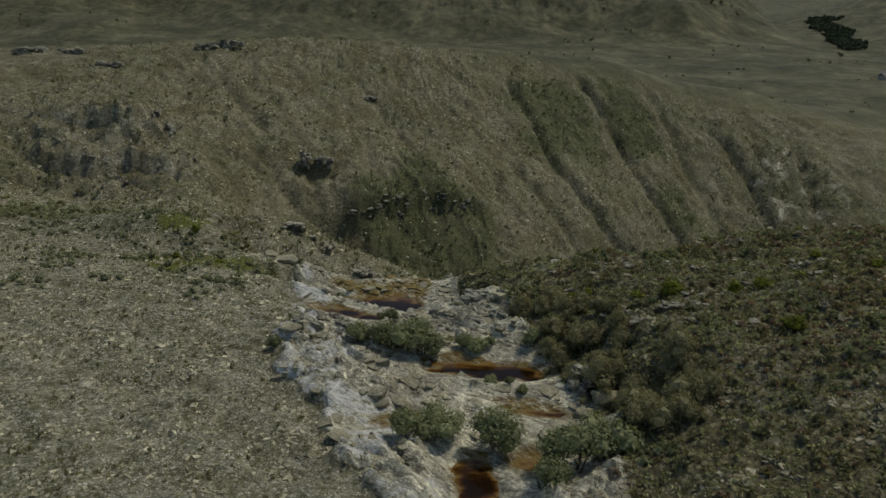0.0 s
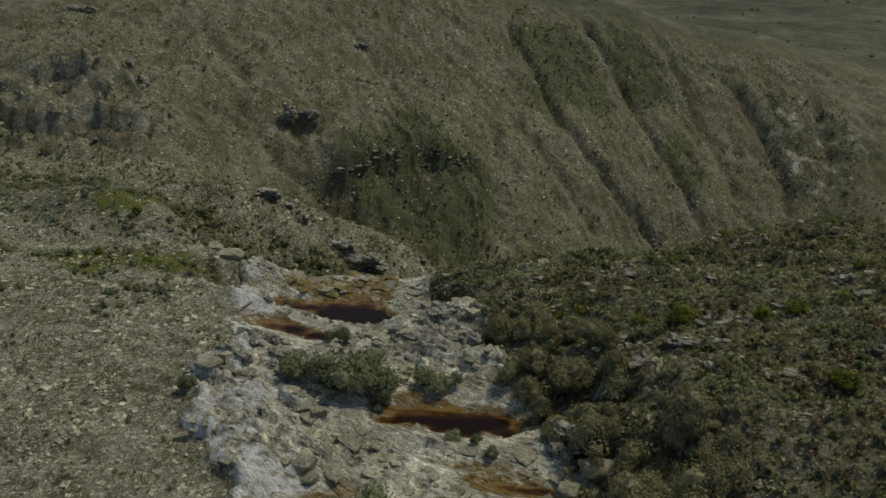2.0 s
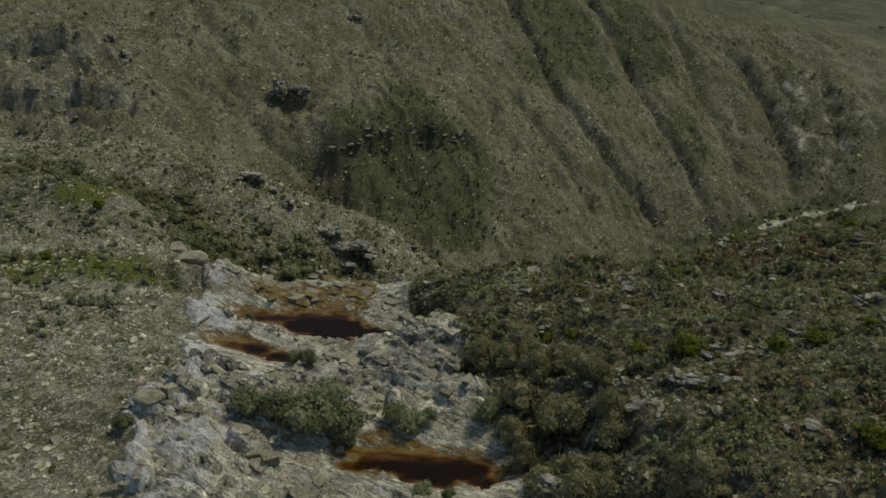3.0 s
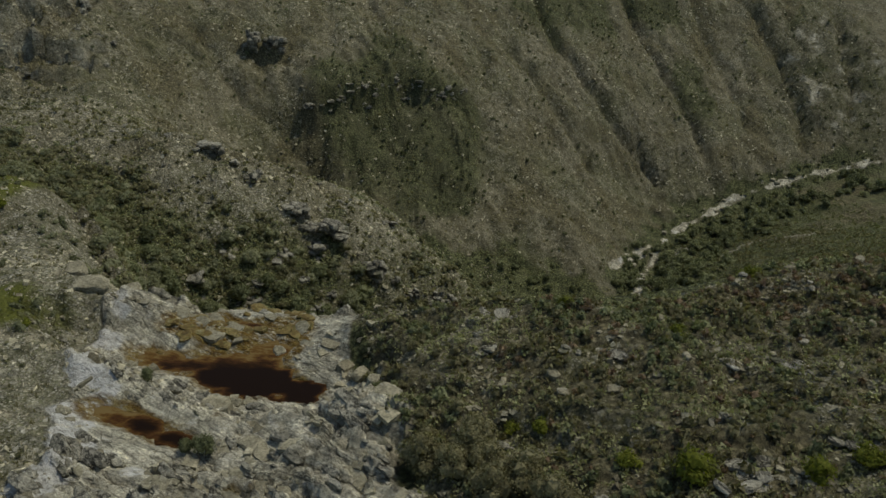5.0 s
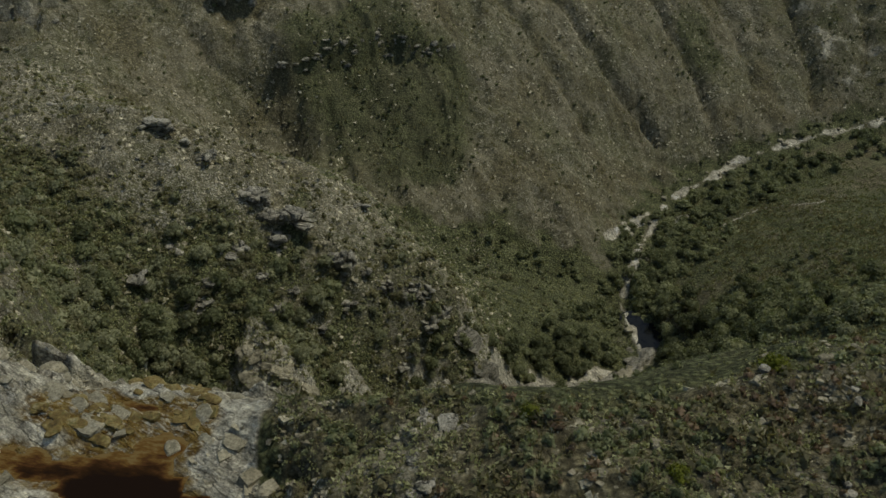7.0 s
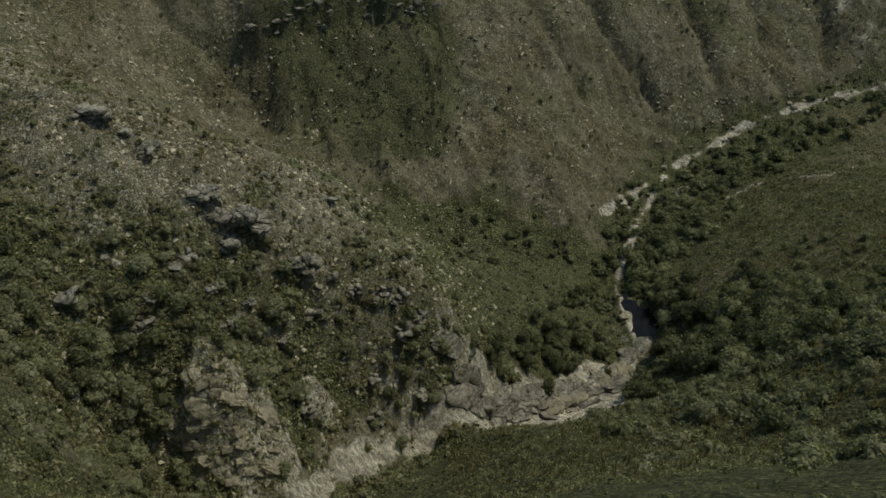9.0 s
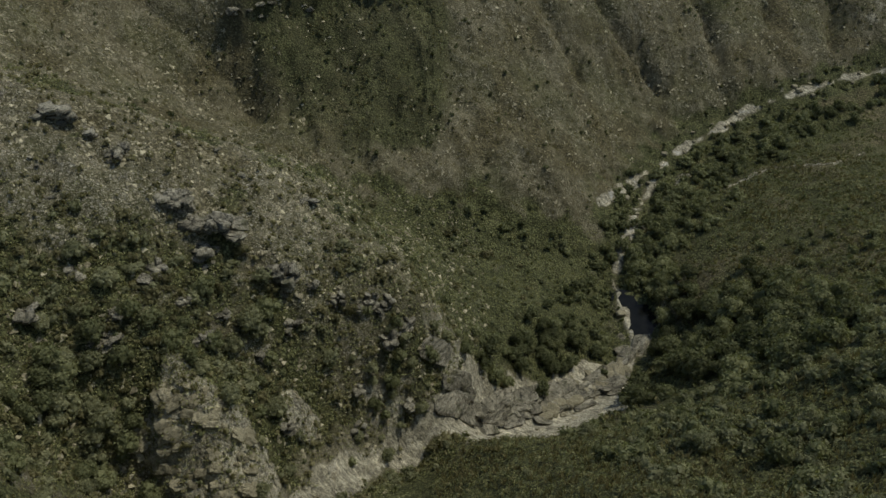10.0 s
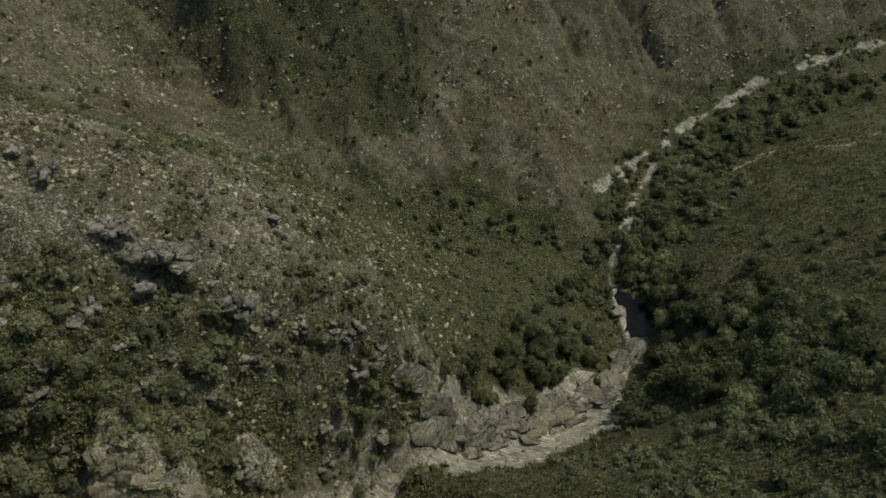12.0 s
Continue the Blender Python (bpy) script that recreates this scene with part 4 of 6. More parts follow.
def tuft_base(rng, blades):
    """A tuft of grass: thin upright blades."""
    a = rng.uniform(0, 2 * math.pi, blades)
    foot = rng.normal(0, 0.22, (blades, 2))
    lean = rng.uniform(0.2, 0.8, blades)
    tip = np.stack([foot[:, 0] + lean * np.cos(a), foot[:, 1] + lean * np.sin(a), rng.uniform(0.6, 1.1, blades)], -1)
    w = 0.13
    l = np.stack([foot[:, 0] - w * np.sin(a), foot[:, 1] + w * np.cos(a), np.full(blades, -0.1)], -1)
    r = np.stack([foot[:, 0] + w * np.sin(a), foot[:, 1] - w * np.cos(a), np.full(blades, -0.1)], -1)
    return np.stack([l, r, tip], 1).reshape(-1, 3), np.arange(blades * 3).reshape(-1, 3)


def sown(rng, count, box, chance):
    """Places in a stretch (x0, y0, x1, y1) of the plan, kept by chance(x, y, zones)."""
    x, y = rng.uniform(box[0], box[2], count), rng.uniform(box[1], box[3], count)
    keep = rng.random(count) < chance(x, y, zones(x, y))
    return x[keep], y[keep]


def strewn(name, rng, bases, x, y, size, material, label, category, sink=0.25, tilt=0.3, squash=(0.8, 1.25), stuff=True):
    """Many small alike things joined into one mesh that lies on the ground."""
    z = ground_height(x, y)
    pick = rng.integers(0, len(bases), len(x))
    allv, allf, tones, n = [], [], [], 0
    for k, (bv, bf) in enumerate(bases):
        on = pick == k
        m = int(on.sum())
        if not m:
            continue
        a, b, c = rng.uniform(0, 2 * math.pi, m), rng.normal(0, tilt, m), rng.normal(0, tilt, m)
        ca, sa, cb, sb, cc, sc = np.cos(a), np.sin(a), np.cos(b), np.sin(b), np.cos(c), np.sin(c)
        zero, one = np.zeros(m), np.ones(m)
        rz = np.stack([ca, -sa, zero, sa, ca, zero, zero, zero, one], -1).reshape(m, 3, 3)
        rx = np.stack([one, zero, zero, zero, cb, -sb, zero, sb, cb], -1).reshape(m, 3, 3)
        ry = np.stack([cc, zero, sc, zero, one, zero, -sc, zero, cc], -1).reshape(m, 3, 3)
        turn = rx @ ry @ rz
        shape = size[on][:, None] * rng.uniform(*squash, (m, 3))
        v = np.einsum("mij,mvj->mvi", turn, bv[None] * shape[:, None, :])
        v += np.stack([x[on], y[on], z[on]], -1)[:, None, :]
        v[:, :, 2] -= (sink * size[on])[:, None]
        allv.append(v.reshape(-1, 3))
        allf.append((bf[None] + (np.arange(m) * len(bv))[:, None, None] + n).reshape(-1, 3))
        tones.append(np.repeat(rng.random(m), len(bv)))
        n += m * len(bv)
    if not allv:
        return None
    data = tri_mesh(name, np.concatenate(allv), np.concatenate(allf), material)
    put_attribute(data, "tone", np.concatenate(tones))
    return tagged(new(name, data), label, category, "", "stuff")


def spray_base(rng, leaves=9):
    """A low spray of leaves with no core, to fill in between bushes."""
    way = rng.normal(size=(leaves, 3))
    way[:, 2] = np.abs(way[:, 2]) + 0.2
    way /= np.linalg.norm(way, axis=1, keepdims=True)
    c = way * rng.uniform(0.2, 0.8, (leaves, 1)) * np.array([1, 1, 0.7])
    side = np.cross(way, rng.normal(size=(leaves, 3)))
    side /= np.linalg.norm(side, axis=1, keepdims=True)
    up = np.cross(side, way) * 0.6 + way * 0.7
    s = rng.uniform(0.3, 0.6, (leaves, 1))
    return np.stack([c - side * s * 0.5, c + side * s * 0.5, c + up * s], 1).reshape(-1, 3), np.arange(leaves * 3).reshape(-1, 3)


rng = np.random.default_rng(11)
STONES = [stone_base(rng) for _ in range(16)]
TINY = [bush_base(rng, 1, 18, 0.34, 0.7) for _ in range(8)]
LOW = [bush_base(rng, 2, 34, 0.24, 0.7) for _ in range(6)]
MIDDLE = [bush_base(rng, 3, 84, 0.17, 0.8) for _ in range(6)]
ROUND = [bush_base(rng, 5, 130, 0.15, 1.0) for _ in range(6)]
TUFTS = [tuft_base(rng, 8) for _ in range(5)]
SPRAYS = [spray_base(rng) for _ in range(8)]


def chip_base():
    """A small broken stone for far scree: four sides to a ridge."""
    v = np.array([(-1, -1, -0.6), (1, -1, -0.6), (1, 1, -0.6), (-1, 1, -0.6), (-0.25, 0, 0.7), (0.35, 0.1, 0.6)]) * rng.uniform(0.6, 1.1, (6, 1)) + rng.normal(0, 0.12, (6, 3))
    return v, np.array([(0, 1, 5), (0, 5, 4), (1, 2, 5), (2, 3, 4), (2, 4, 5), (3, 0, 4)])


CHIPS = [chip_base() for _ in range(16)]


def sizes(n, small, large, lean=2.2):
    return small + (large - small) * rng.random(n) ** lean


# --- the western shelf: pale rubble, straw tufts and low grey scrub
x, y = sown(rng, 70000, (-64, 22, 0, 112), lambda x, y, z: z["west"] * np.clip(0.42 + 0.7 * fbm((x + 0.5 * y) / 7, y / 3.5, 4, 101), 0.04, 1) * smooth(120, 70, y) * 1.2)
strewn("rubble", rng, STONES[:5] + CHIPS[:9], x, y, sizes(len(x), 0.06, 0.30, 2.8), STONE, "pale angular rubble strewn over the dry shelf", "rubble")
x, y = sown(rng, 7500, (-64, 22, 0, 112), lambda x, y, z: z["west"] * np.clip(0.25 + 0.6 * fbm(x / 5, y / 5, 3, 102), 0.03, 1))
strewn("heath_scrub", rng, TINY, x, y, sizes(len(x), 0.10, 0.30, 2.0), LEAF_GREY, "low grey-green scrub between the stones", "scrub", 0.05, 0.15)
x, y = sown(rng, 26000, (-64, 22, 0, 112), lambda x, y, z: z["west"] * np.clip(0.30 - 0.5 * fbm(x / 6, y / 6, 3, 101), 0.02, 1))
strewn("dry_grass", rng, TUFTS, x, y, sizes(len(x), 0.12, 0.30, 1.5), STRAW, "tufts of dry straw-coloured grass", "grass", 0.0, 0.1)
x, y = sown(rng, 1700, (-55, 60, -14, 112), lambda x, y, z: z["west"] * smooth(0.05, 0.5, fbm(x / 6, y / 6, 3, 103) + 0.6 * smooth(9, 3, np.hypot((x + 24) * 0.75, y - 72)) + 0.4 * (y > 85)))
strewn("green_scrub", rng, MIDDLE, x, y, sizes(len(x), 0.2, 0.7, 2.0), LEAF_OLIVE, "green scrub along the edge of the shelf", "scrub", 0.05, 0.15)

# --- the rock bed: blocks and slabs in the stream
x, y = sown(rng, 7000, (-17, 26, 12, 82), lambda x, y, z: z["bed"] * np.clip(0.16 + 0.5 * fbm(x / 3, y / 2, 3, 104), 0.02, 1) * (pools_near(x, y) > 0.2))
strewn("stream_stones", rng, STONES, x, y, sizes(len(x), 0.08, 0.55, 3.2), STONE_GREY, "grey broken stones on the stream bed", "stones", 0.35, 0.25, (0.7, 1.5))

# --- the eastern shelf: dense dark heath with stone clusters
x, y = sown(rng, 46000, (2, 22, 62, 78), lambda x, y, z: z["east"] * np.clip(smooth(0.3, 0.6, shelf_bands(x, y)), 0.01, 1))
strewn("shelf_stones", rng, STONES[:8] + CHIPS[:8], x, y, sizes(len(x), 0.06, 0.26, 2.4), STONE_GREY, "weathered pale stones in clusters among heath", "stones")
x, y = sown(rng, 12000, (2, 22, 56, 78), lambda x, y, z: z["east"] * (1 - 0.8 * smooth(0.25, 0.5, shelf_bands(x, y))) * np.clip(0.5 + 0.5 * fbm(x / 5, y / 5, 3, 106), 0.05, 1))
strewn("heath", rng, TINY, x, y, sizes(len(x), 0.18, 0.6, 2.0), LEAF_HEATH, "grey-green heath covering the shelf", "heath", 0.05, 0.15)
x, y = sown(rng, 30000, (2, 22, 56, 78), lambda x, y, z: z["east"] * np.clip(0.5 + 0.5 * fbm(x / 6, y / 6, 3, 126), 0.05, 1))
strewn("shelf_grass", rng, SPRAYS, x, y, sizes(len(x), 0.16, 0.42, 1.5), GRASS_PALE, "olive grass between the heath bushes", "grass", 0.0, 0.1)
x, y = sown(rng, 13000, (2, 22, 56, 78), lambda x, y, z: z["east"] * np.clip(0.5 - 0.5 * fbm(x / 6, y / 6, 3, 126), 0.02, 1))
strewn("shelf_straw", rng, TUFTS, x, y, sizes(len(x), 0.14, 0.34, 1.5), STRAW, "dry straw grass between the heath bushes", "grass", 0.0, 0.1)
x, y = sown(rng, 7000, (8, 22, 62, 78), lambda x, y, z: z["east"] * np.clip(0.14 + 0.35 * smooth(27, 36, x) + 0.9 * smooth(10, 4, np.hypot(x - 27, y - 43)) + 0.8 * smooth(7, 2, np.hypot((x - 36) * 0.4, y - 67)) + 0.5 * smooth(0.4, 0.8, fbm(x / 6, y / 6, 2, 107)), 0, 1))
strewn("rust_heath", rng, TINY, x, y, sizes(len(x), 0.16, 0.46, 1.8), LEAF_RUST, "rust-brown patches of heath", "heath", 0.05, 0.15)
x, y = sown(rng, 12000, (2, 22, 62, 80), lambda x, y, z: z["east"] * (1 - smooth(0.25, 0.5, shelf_bands(x, y))) * smooth(0.0, 0.7, fbm(x / 7, y / 7, 3, 108) + 0.35 * smooth(56, 66, y)))
strewn("green_heath", rng, LOW, x, y, sizes(len(x), 0.18, 0.6, 2.2), LEAF_GREEN, "green bushes mixed into the heath", "heath", 0.05, 0.15)

# --- the bowl and the spur under the lip
x, y = sown(rng, 14500, (-105, 82, 34, 180), lambda x, y, z: z["bowl"] * np.clip(0.56 + 0.9 * fbm(x / 7, y / 7, 3, 109), 0.04, 1) * (1 - z["knoll"]) * np.where(y > 140, 0.12, 1.0))
half = len(x) // 2
strewn("bowl_bushes", rng, ROUND, x[half:], y[half:], sizes(len(x) - half, 0.4, 1.4, 1.8), LEAF_OLIVE, "mid-green rounded bushes filling the gorge side", "bushes", 0.08, 0.1)
x, y = x[:half], y[:half]
strewn("bowl_shrubs", rng, ROUND, x, y, sizes(len(x), 0.4, 1.3, 1.8), LEAF_GREY, "dense grey-green shrubs filling the gorge side", "shrubs", 0.08, 0.1)
x, y = sown(rng, 5000, (-62, 82, 48, 178), lambda x, y, z: z["bowl"] * np.clip(0.35 + 0.6 * fbm(x / 6, y / 6, 3, 110), 0.02, 1))
strewn("gorge_scrub", rng, TINY, x, y, sizes(len(x), 0.3, 0.8, 1.8), LEAF_GREEN, "mid-green scrub on the gorge side", "scrub", 0.05, 0.15)
x, y = sown(rng, 130000, (-110, 105, 22, 180), lambda x, y, z: (z["bowl"] * smooth(-42, -60, x) * 0.4 + z["spur"] * np.clip(0.45 + 0.6 * fbm(x / 6, y / 6, 3, 111), 0.03, 1) + z["bowl"] * 0.17) * 0.85)
strewn("spur_rubble", rng, CHIPS, x, y, sizes(len(x), 0.09, 0.42, 2.6), STONE, "pale scree lying on the rocky spur", "scree")
x, y = sown(rng, 9000, (-75, 108, 24, 178), lambda x, y, z: z["spur"] * np.clip(0.4 - 0.6 * fbm(x / 6, y / 6, 3, 111), 0.03, 1))
strewn("spur_scrub", rng, TINY, x, y, sizes(len(x), 0.25, 0.75, 1.8), LEAF_GREY, "sparse scrub on the rocky spur", "scrub", 0.05, 0.15)

# --- the eastern flank down to the river
x, y = sown(rng, 9000, (10, 74, 128, 236), lambda x, y, z: z["eastside"] * np.clip(0.55 + 0.7 * fbm(x / 10, y / 10, 3, 112), 0.05, 1) * np.where((x > 62) & (y > 155), 0.15, 1.0))
strewn("flank_shrubs", rng, TINY, x, y, sizes(len(x), 0.3, 1.1, 2.2) * np.where(y < 125, 0.55, 1.0), LEAF_GREEN, "green bushes covering the river flank", "shrubs", 0.05, 0.1)
x, y = sown(rng, 24000, (14, 92, 110, 215), lambda x, y, z: z["eastside"] * np.clip(0.3 + 0.6 * fbm(x / 12, y / 12, 3, 116) + 0.4 * smooth(124, 112, y), 0.02, 1))
strewn("flank_straw", rng, TUFTS, x, y, sizes(len(x), 0.3, 0.75, 1.5), STRAW, "pale dry grass on the river flank", "grass", 0.0, 0.1)
x, y = sown(rng, 9000, (14, 90, 74, 130), lambda x, y, z: z["eastside"] * smooth(128, 118, y) * np.clip(0.75 + 0.5 * fbm(x / 7, y / 7, 3, 119), 0.05, 1))
strewn("flank_meadow", rng, SPRAYS, x, y, sizes(len(x), 0.22, 0.5, 1.2), GRASS_PALE, "pale yellow-green grass at the top of the river flank", "grass", 0.0, 0.1)
x, y = sown(rng, 9000, (14, 92, 110, 215), lambda x, y, z: z["eastside"] * np.clip(0.35 + 0.7 * fbm(x / 10, y / 10, 3, 117), 0.02, 1))
strewn("flank_heath", rng, TINY, x, y, sizes(len(x), 0.3, 0.8, 1.8) * np.where(y < 125, 0.6, 1.0), LEAF_GREY, "grey-brown heath on the river flank", "heath", 0.05, 0.1)
x, y = sown(rng, 24000, (10, 74, 120, 232), lambda x, y, z: z["eastside"] * np.where(y > 132, 0.7, 0.22))
strewn("flank_grass", rng, SPRAYS, x, y, sizes(len(x), 0.3, 0.85, 1.5) * np.where(y < 132, 0.45, 1.0), GRASS, "long green grass on the river flank", "grass", 0.0, 0.1)

x, y = sown(rng, 4200, (18, 88, 84, 128), lambda x, y, z: z["eastside"] * smooth(0.0, 0.6, fbm(x / 6, y / 6, 3, 129) + 0.2) * 0.7 * smooth(26, 44, x))
dark = rng.random(len(x)) < 0.45 + 0.5 * fbm(x / 9, y / 9, 2, 132)
strewn("flank_bushes", rng, ROUND, x[~dark], y[~dark], sizes(int((~dark).sum()), 0.5, 1.7, 1.6), LEAF_OLIVE, "olive rounded bushes at the top of the river flank", "bushes", 0.1, 0.1)
strewn("flank_thicket", rng, ROUND, x[dark], y[dark], sizes(int(dark.sum()), 0.6, 1.8, 1.4), LEAF_GREEN, "mid-green thicket at the top of the river flank", "bushes", 0.1, 0.1)

# --- the river bed and gorge stream
x, y = sown(rng, 9000, (0, 98, 190, 262), lambda x, y, z: z["river"] * np.clip(0.5 + 0.4 * fbm(x / 4, y / 4, 3, 113), 0.05, 1) * (pools_near(x, y) > 0.4))
strewn("river_cobbles", rng, STONES, x, y, sizes(len(x), 0.12, 0.7, 2.8), STONE_GREY, "pale rounded cobbles in the river bed", "cobbles", 0.3)

x, y = sown(rng, 9000, (40, 158, 140, 250), lambda x, y, z: smooth(5.0, 2.5, along(RIVER, x, y)[0]) * (1 - z["river"]) * np.clip(0.4 + 0.5 * fbm(x / 4, y / 4, 3, 118), 0.02, 1) * (pools_near(x, y) > 0.5))
strewn("river_scrub", rng, LOW, x, y, sizes(len(x), 0.3, 1.0, 1.6), LEAF_TREE, "green scrub between the arms of the river", "scrub", 0.05, 0.1)

# --- the far slope: scree and small dark scrub
x, y = sown(rng, 140000, (-125, 165, 150, 330), lambda x, y, z: z["far"] * np.clip(0.30 + 0.55 * fbm(x / 8, y / 12, 3, 114), 0.03, 1) * 1.1 * (1 - 0.75 * z["dark"]))
strewn("slope_scree", rng, CHIPS, x, y, sizes(len(x), 0.10, 0.50, 2.8), STONE, "scattered scree on the steep far slope", "scree")
x, y = sown(rng, 21000, (-125, 165, 150, 330), lambda x, y, z: z["far"] * np.clip(0.10 + 0.5 * fbm(x / 9, y / 9, 3, 115) + 0.9 * z["dark"] + 0.5 * z["bluff"], 0.04, 1))
strewn("slope_scrub", rng, TINY, x, y, sizes(len(x), 0.25, 0.85, 2.4), LEAF_TREE, "small dark scrub on the steep far slope", "scrub", 0.05, 0.15)
x, y = sown(rng, 22000, (-125, 165, 150, 335), lambda x, y, z: z["far"] * 0.7)
strewn("slope_grass", rng, TUFTS, x, y, sizes(len(x), 0.25, 0.65, 1.5), STRAW, "dry grass on the steep far slope", "grass", 0.0, 0.1)

x, y = sown(rng, 30000, (-62, 82, 48, 186), lambda x, y, z: z["bowl"] * 0.6)
strewn("gorge_grass", rng, SPRAYS, x, y, sizes(len(x), 0.2, 0.6, 1.5), GRASS_PALE, "green grass in the hollow of the gorge", "grass", 0.0, 0.1)
x, y = sown(rng, 13000, (-62, 82, 30, 140), lambda x, y, z: z["bowl"] * np.clip(0.6 - 0.5 * fbm(x / 9, y / 9, 3, 109), 0.02, 1))
strewn("bowl_heath", rng, TINY, x, y, sizes(len(x), 0.25, 0.75, 1.8), LEAF_GREY, "pale grey-green heath on the gorge side", "heath", 0.05, 0.15)
x, y = sown(rng, 50000, (-60, 82, 20, 140), lambda x, y, z: z["bowl"] * np.clip(0.45 + 0.5 * fbm(x / 6, y / 6, 3, 128), 0.02, 1))
strewn("bowl_leaves", rng, SPRAYS, x, y, sizes(len(x), 0.2, 0.55, 1.5), GRASS_PALE, "leafy undergrowth on the gorge side", "undergrowth", 0.0, 0.1)
# ---------------------------------------------------------------- things that stand by themselves
def part(name, data, parent, label=""):
    ob = new(name, data)
    ob.parent = parent
    return tagged(ob, label) if label else ob


def facet_rock(g, size, rows=10, cols=16, planes=13, wear=0.05):
    """An angular block with flat broken faces: places and quads."""
    n = g.normal(size=(planes, 3))
    n[:6] = np.array([(1, 0, 0), (-1, 0, 0), (0, 1, 0), (0, -1, 0), (0, 0, 1), (0, 0, -1)]) + g.normal(0, 0.16, (6, 3))
    n /= np.linalg.norm(n, axis=1, keepdims=True)
    h = g.uniform(0.72, 1.0, planes)
    h[6:] = g.uniform(0.88, 1.15, planes - 6)
    th, ph = np.meshgrid(np.linspace(0, 2 * math.pi, cols, endpoint=False), np.linspace(-math.pi / 2, math.pi / 2, rows))
    d = np.stack([np.cos(th) * np.cos(ph), np.sin(th) * np.cos(ph), np.sin(ph)], -1).reshape(-1, 3)
    r = (h[None] / np.maximum(d @ n.T, 1e-3)).min(1).clip(0, 1.5)
    k = np.arange(len(d))
    r = r * (1 + wear * vnoise(3.1 * d[:, 0] + 50 * h[0], 3.1 * d[:, 1] + 2.3 * d[:, 2]) + 0.5 * wear * vnoise(7.7 * d[:, 0] + 2.9 * d[:, 2], 7.7 * d[:, 1] - 31 * h[1]))
    v = d * r[:, None] * np.asarray(size)
    f = np.array([(a * cols + c, a * cols + (c + 1) % cols, (a + 1) * cols + (c + 1) % cols, (a + 1) * cols + c) for a in range(rows - 1) for c in range(cols)])
    return v, f


BLOCKS = [tri_mesh("rock_block", *facet_rock(np.random.default_rng(300 + k), (1, 1, 1), 8, 12, 14, 0.07), OUTCROP) for k in range(12)]


def outcrop(x, y, size, turn, seed, label, lift=0.0, cut=0.25, group="rock outcrops", blocks=0):
    """Bedrock broken into blocks that share one bedding, the upper ones standing out over the foot."""
    g = np.random.default_rng(500 + seed)
    sx, sy, sz = size
    ob = tagged(new("rock_outcrop"), label, "outcrop", group)
    ob.matrix_basis = pose(x, y, ground_at(x, y) + lift - 0.15 * sz, 0, 0, turn)
    dip, lean = g.normal(0, 7), g.normal(0, 7)
    wild = 2.2 if size[2] > 3.5 else 1.0
    for k in range(blocks or int(14 + 3 * sx)):
        up = g.uniform(-0.8, 0.6)
        room = (1 - 0.35 * max(up, 0)) * (1 - cut * (up < -0.05))
        block_at = part("rock_block", BLOCKS[int(g.integers(0, 12))], ob)
        block_at.matrix_basis = pose(g.uniform(-0.75, 0.75) * sx * room, g.uniform(-0.6, 0.6) * sy * room - (0.25 if up > 0 else -0.25) * sy * cut, up * sz,
                                     dip + wild * g.normal(0, 6), lean + wild * g.normal(0, 6), g.normal(0, 22)) @ Matrix.Diagonal((g.uniform(0.15, 0.42) * sx / wild ** 0.5, g.uniform(0.28, 0.55) * sy, g.uniform(0.15, 0.36) * sz * wild ** 0.6, 1))
    return ob


SPUR_ROCK = "layered grey outcrop with a shaded undercut on the spur"
CLIFF_ROCK = "fractured grey cliff block on the steep slope"
LEDGE_ROCK = "dark overhanging rock ledge across the far slope"
OUTCROPS = (
    (-10.5, 131.2, (4.2, 2.6, 2.0), -12, 0.0, 0.23, SPUR_ROCK), (-15.0, 132.2, (2.6, 1.9, 1.6), 10, -0.1, 0.20, SPUR_ROCK), (-3.6, 129.4, (2.2, 1.7, 2.5), -20, -0.1, 0.15, SPUR_ROCK),
    (-12.5, 128.2, (2.6, 1.5, 1.3), 0, -0.1, 0.20, SPUR_ROCK), (-21.5, 136.5, (2.2, 1.6, 1.4), 20, -0.1, 0.15, SPUR_ROCK), (-29.0, 139.5, (3.0, 1.8, 1.6), 10, -0.1, 0.15, SPUR_ROCK),
    (5.5, 131.8, (2.2, 1.0, 2.5), 48, -0.1, 0.10, SPUR_ROCK), (9.5, 131.4, (2.4, 1.0, 2.1), 50, -0.2, 0.10, SPUR_ROCK), (1.8, 130.4, (1.6, 1.2, 1.7), 10, -0.1, 0.15, SPUR_ROCK),
)
for k, (x, y, size, turn, lift, cut, label) in enumerate(OUTCROPS):
    outcrop(x, y, size, turn, k + 1, label, lift, cut)
made = 0
while made < 34:  # rocks breaking through the scree of the spur
    x, y = rng.uniform(-46, 8), rng.uniform(124, 152)
    if zones(np.array([x]), np.array([y]))["spur"][0] < 0.6 or fbm(np.array([x / 8]), np.array([y / 5]), 3, 131)[0] < 0:
        continue
    w = rng.uniform(0.7, 2.0)
    outcrop(x, y, (w, 0.7 * w, w * rng.uniform(0.4, 0.7)), rng.normal(5, 20), 700 + made, "rough grey rock standing in the scree", -0.1 * w, 0.2, "scree rocks", 6)
    made += 1
made = 0
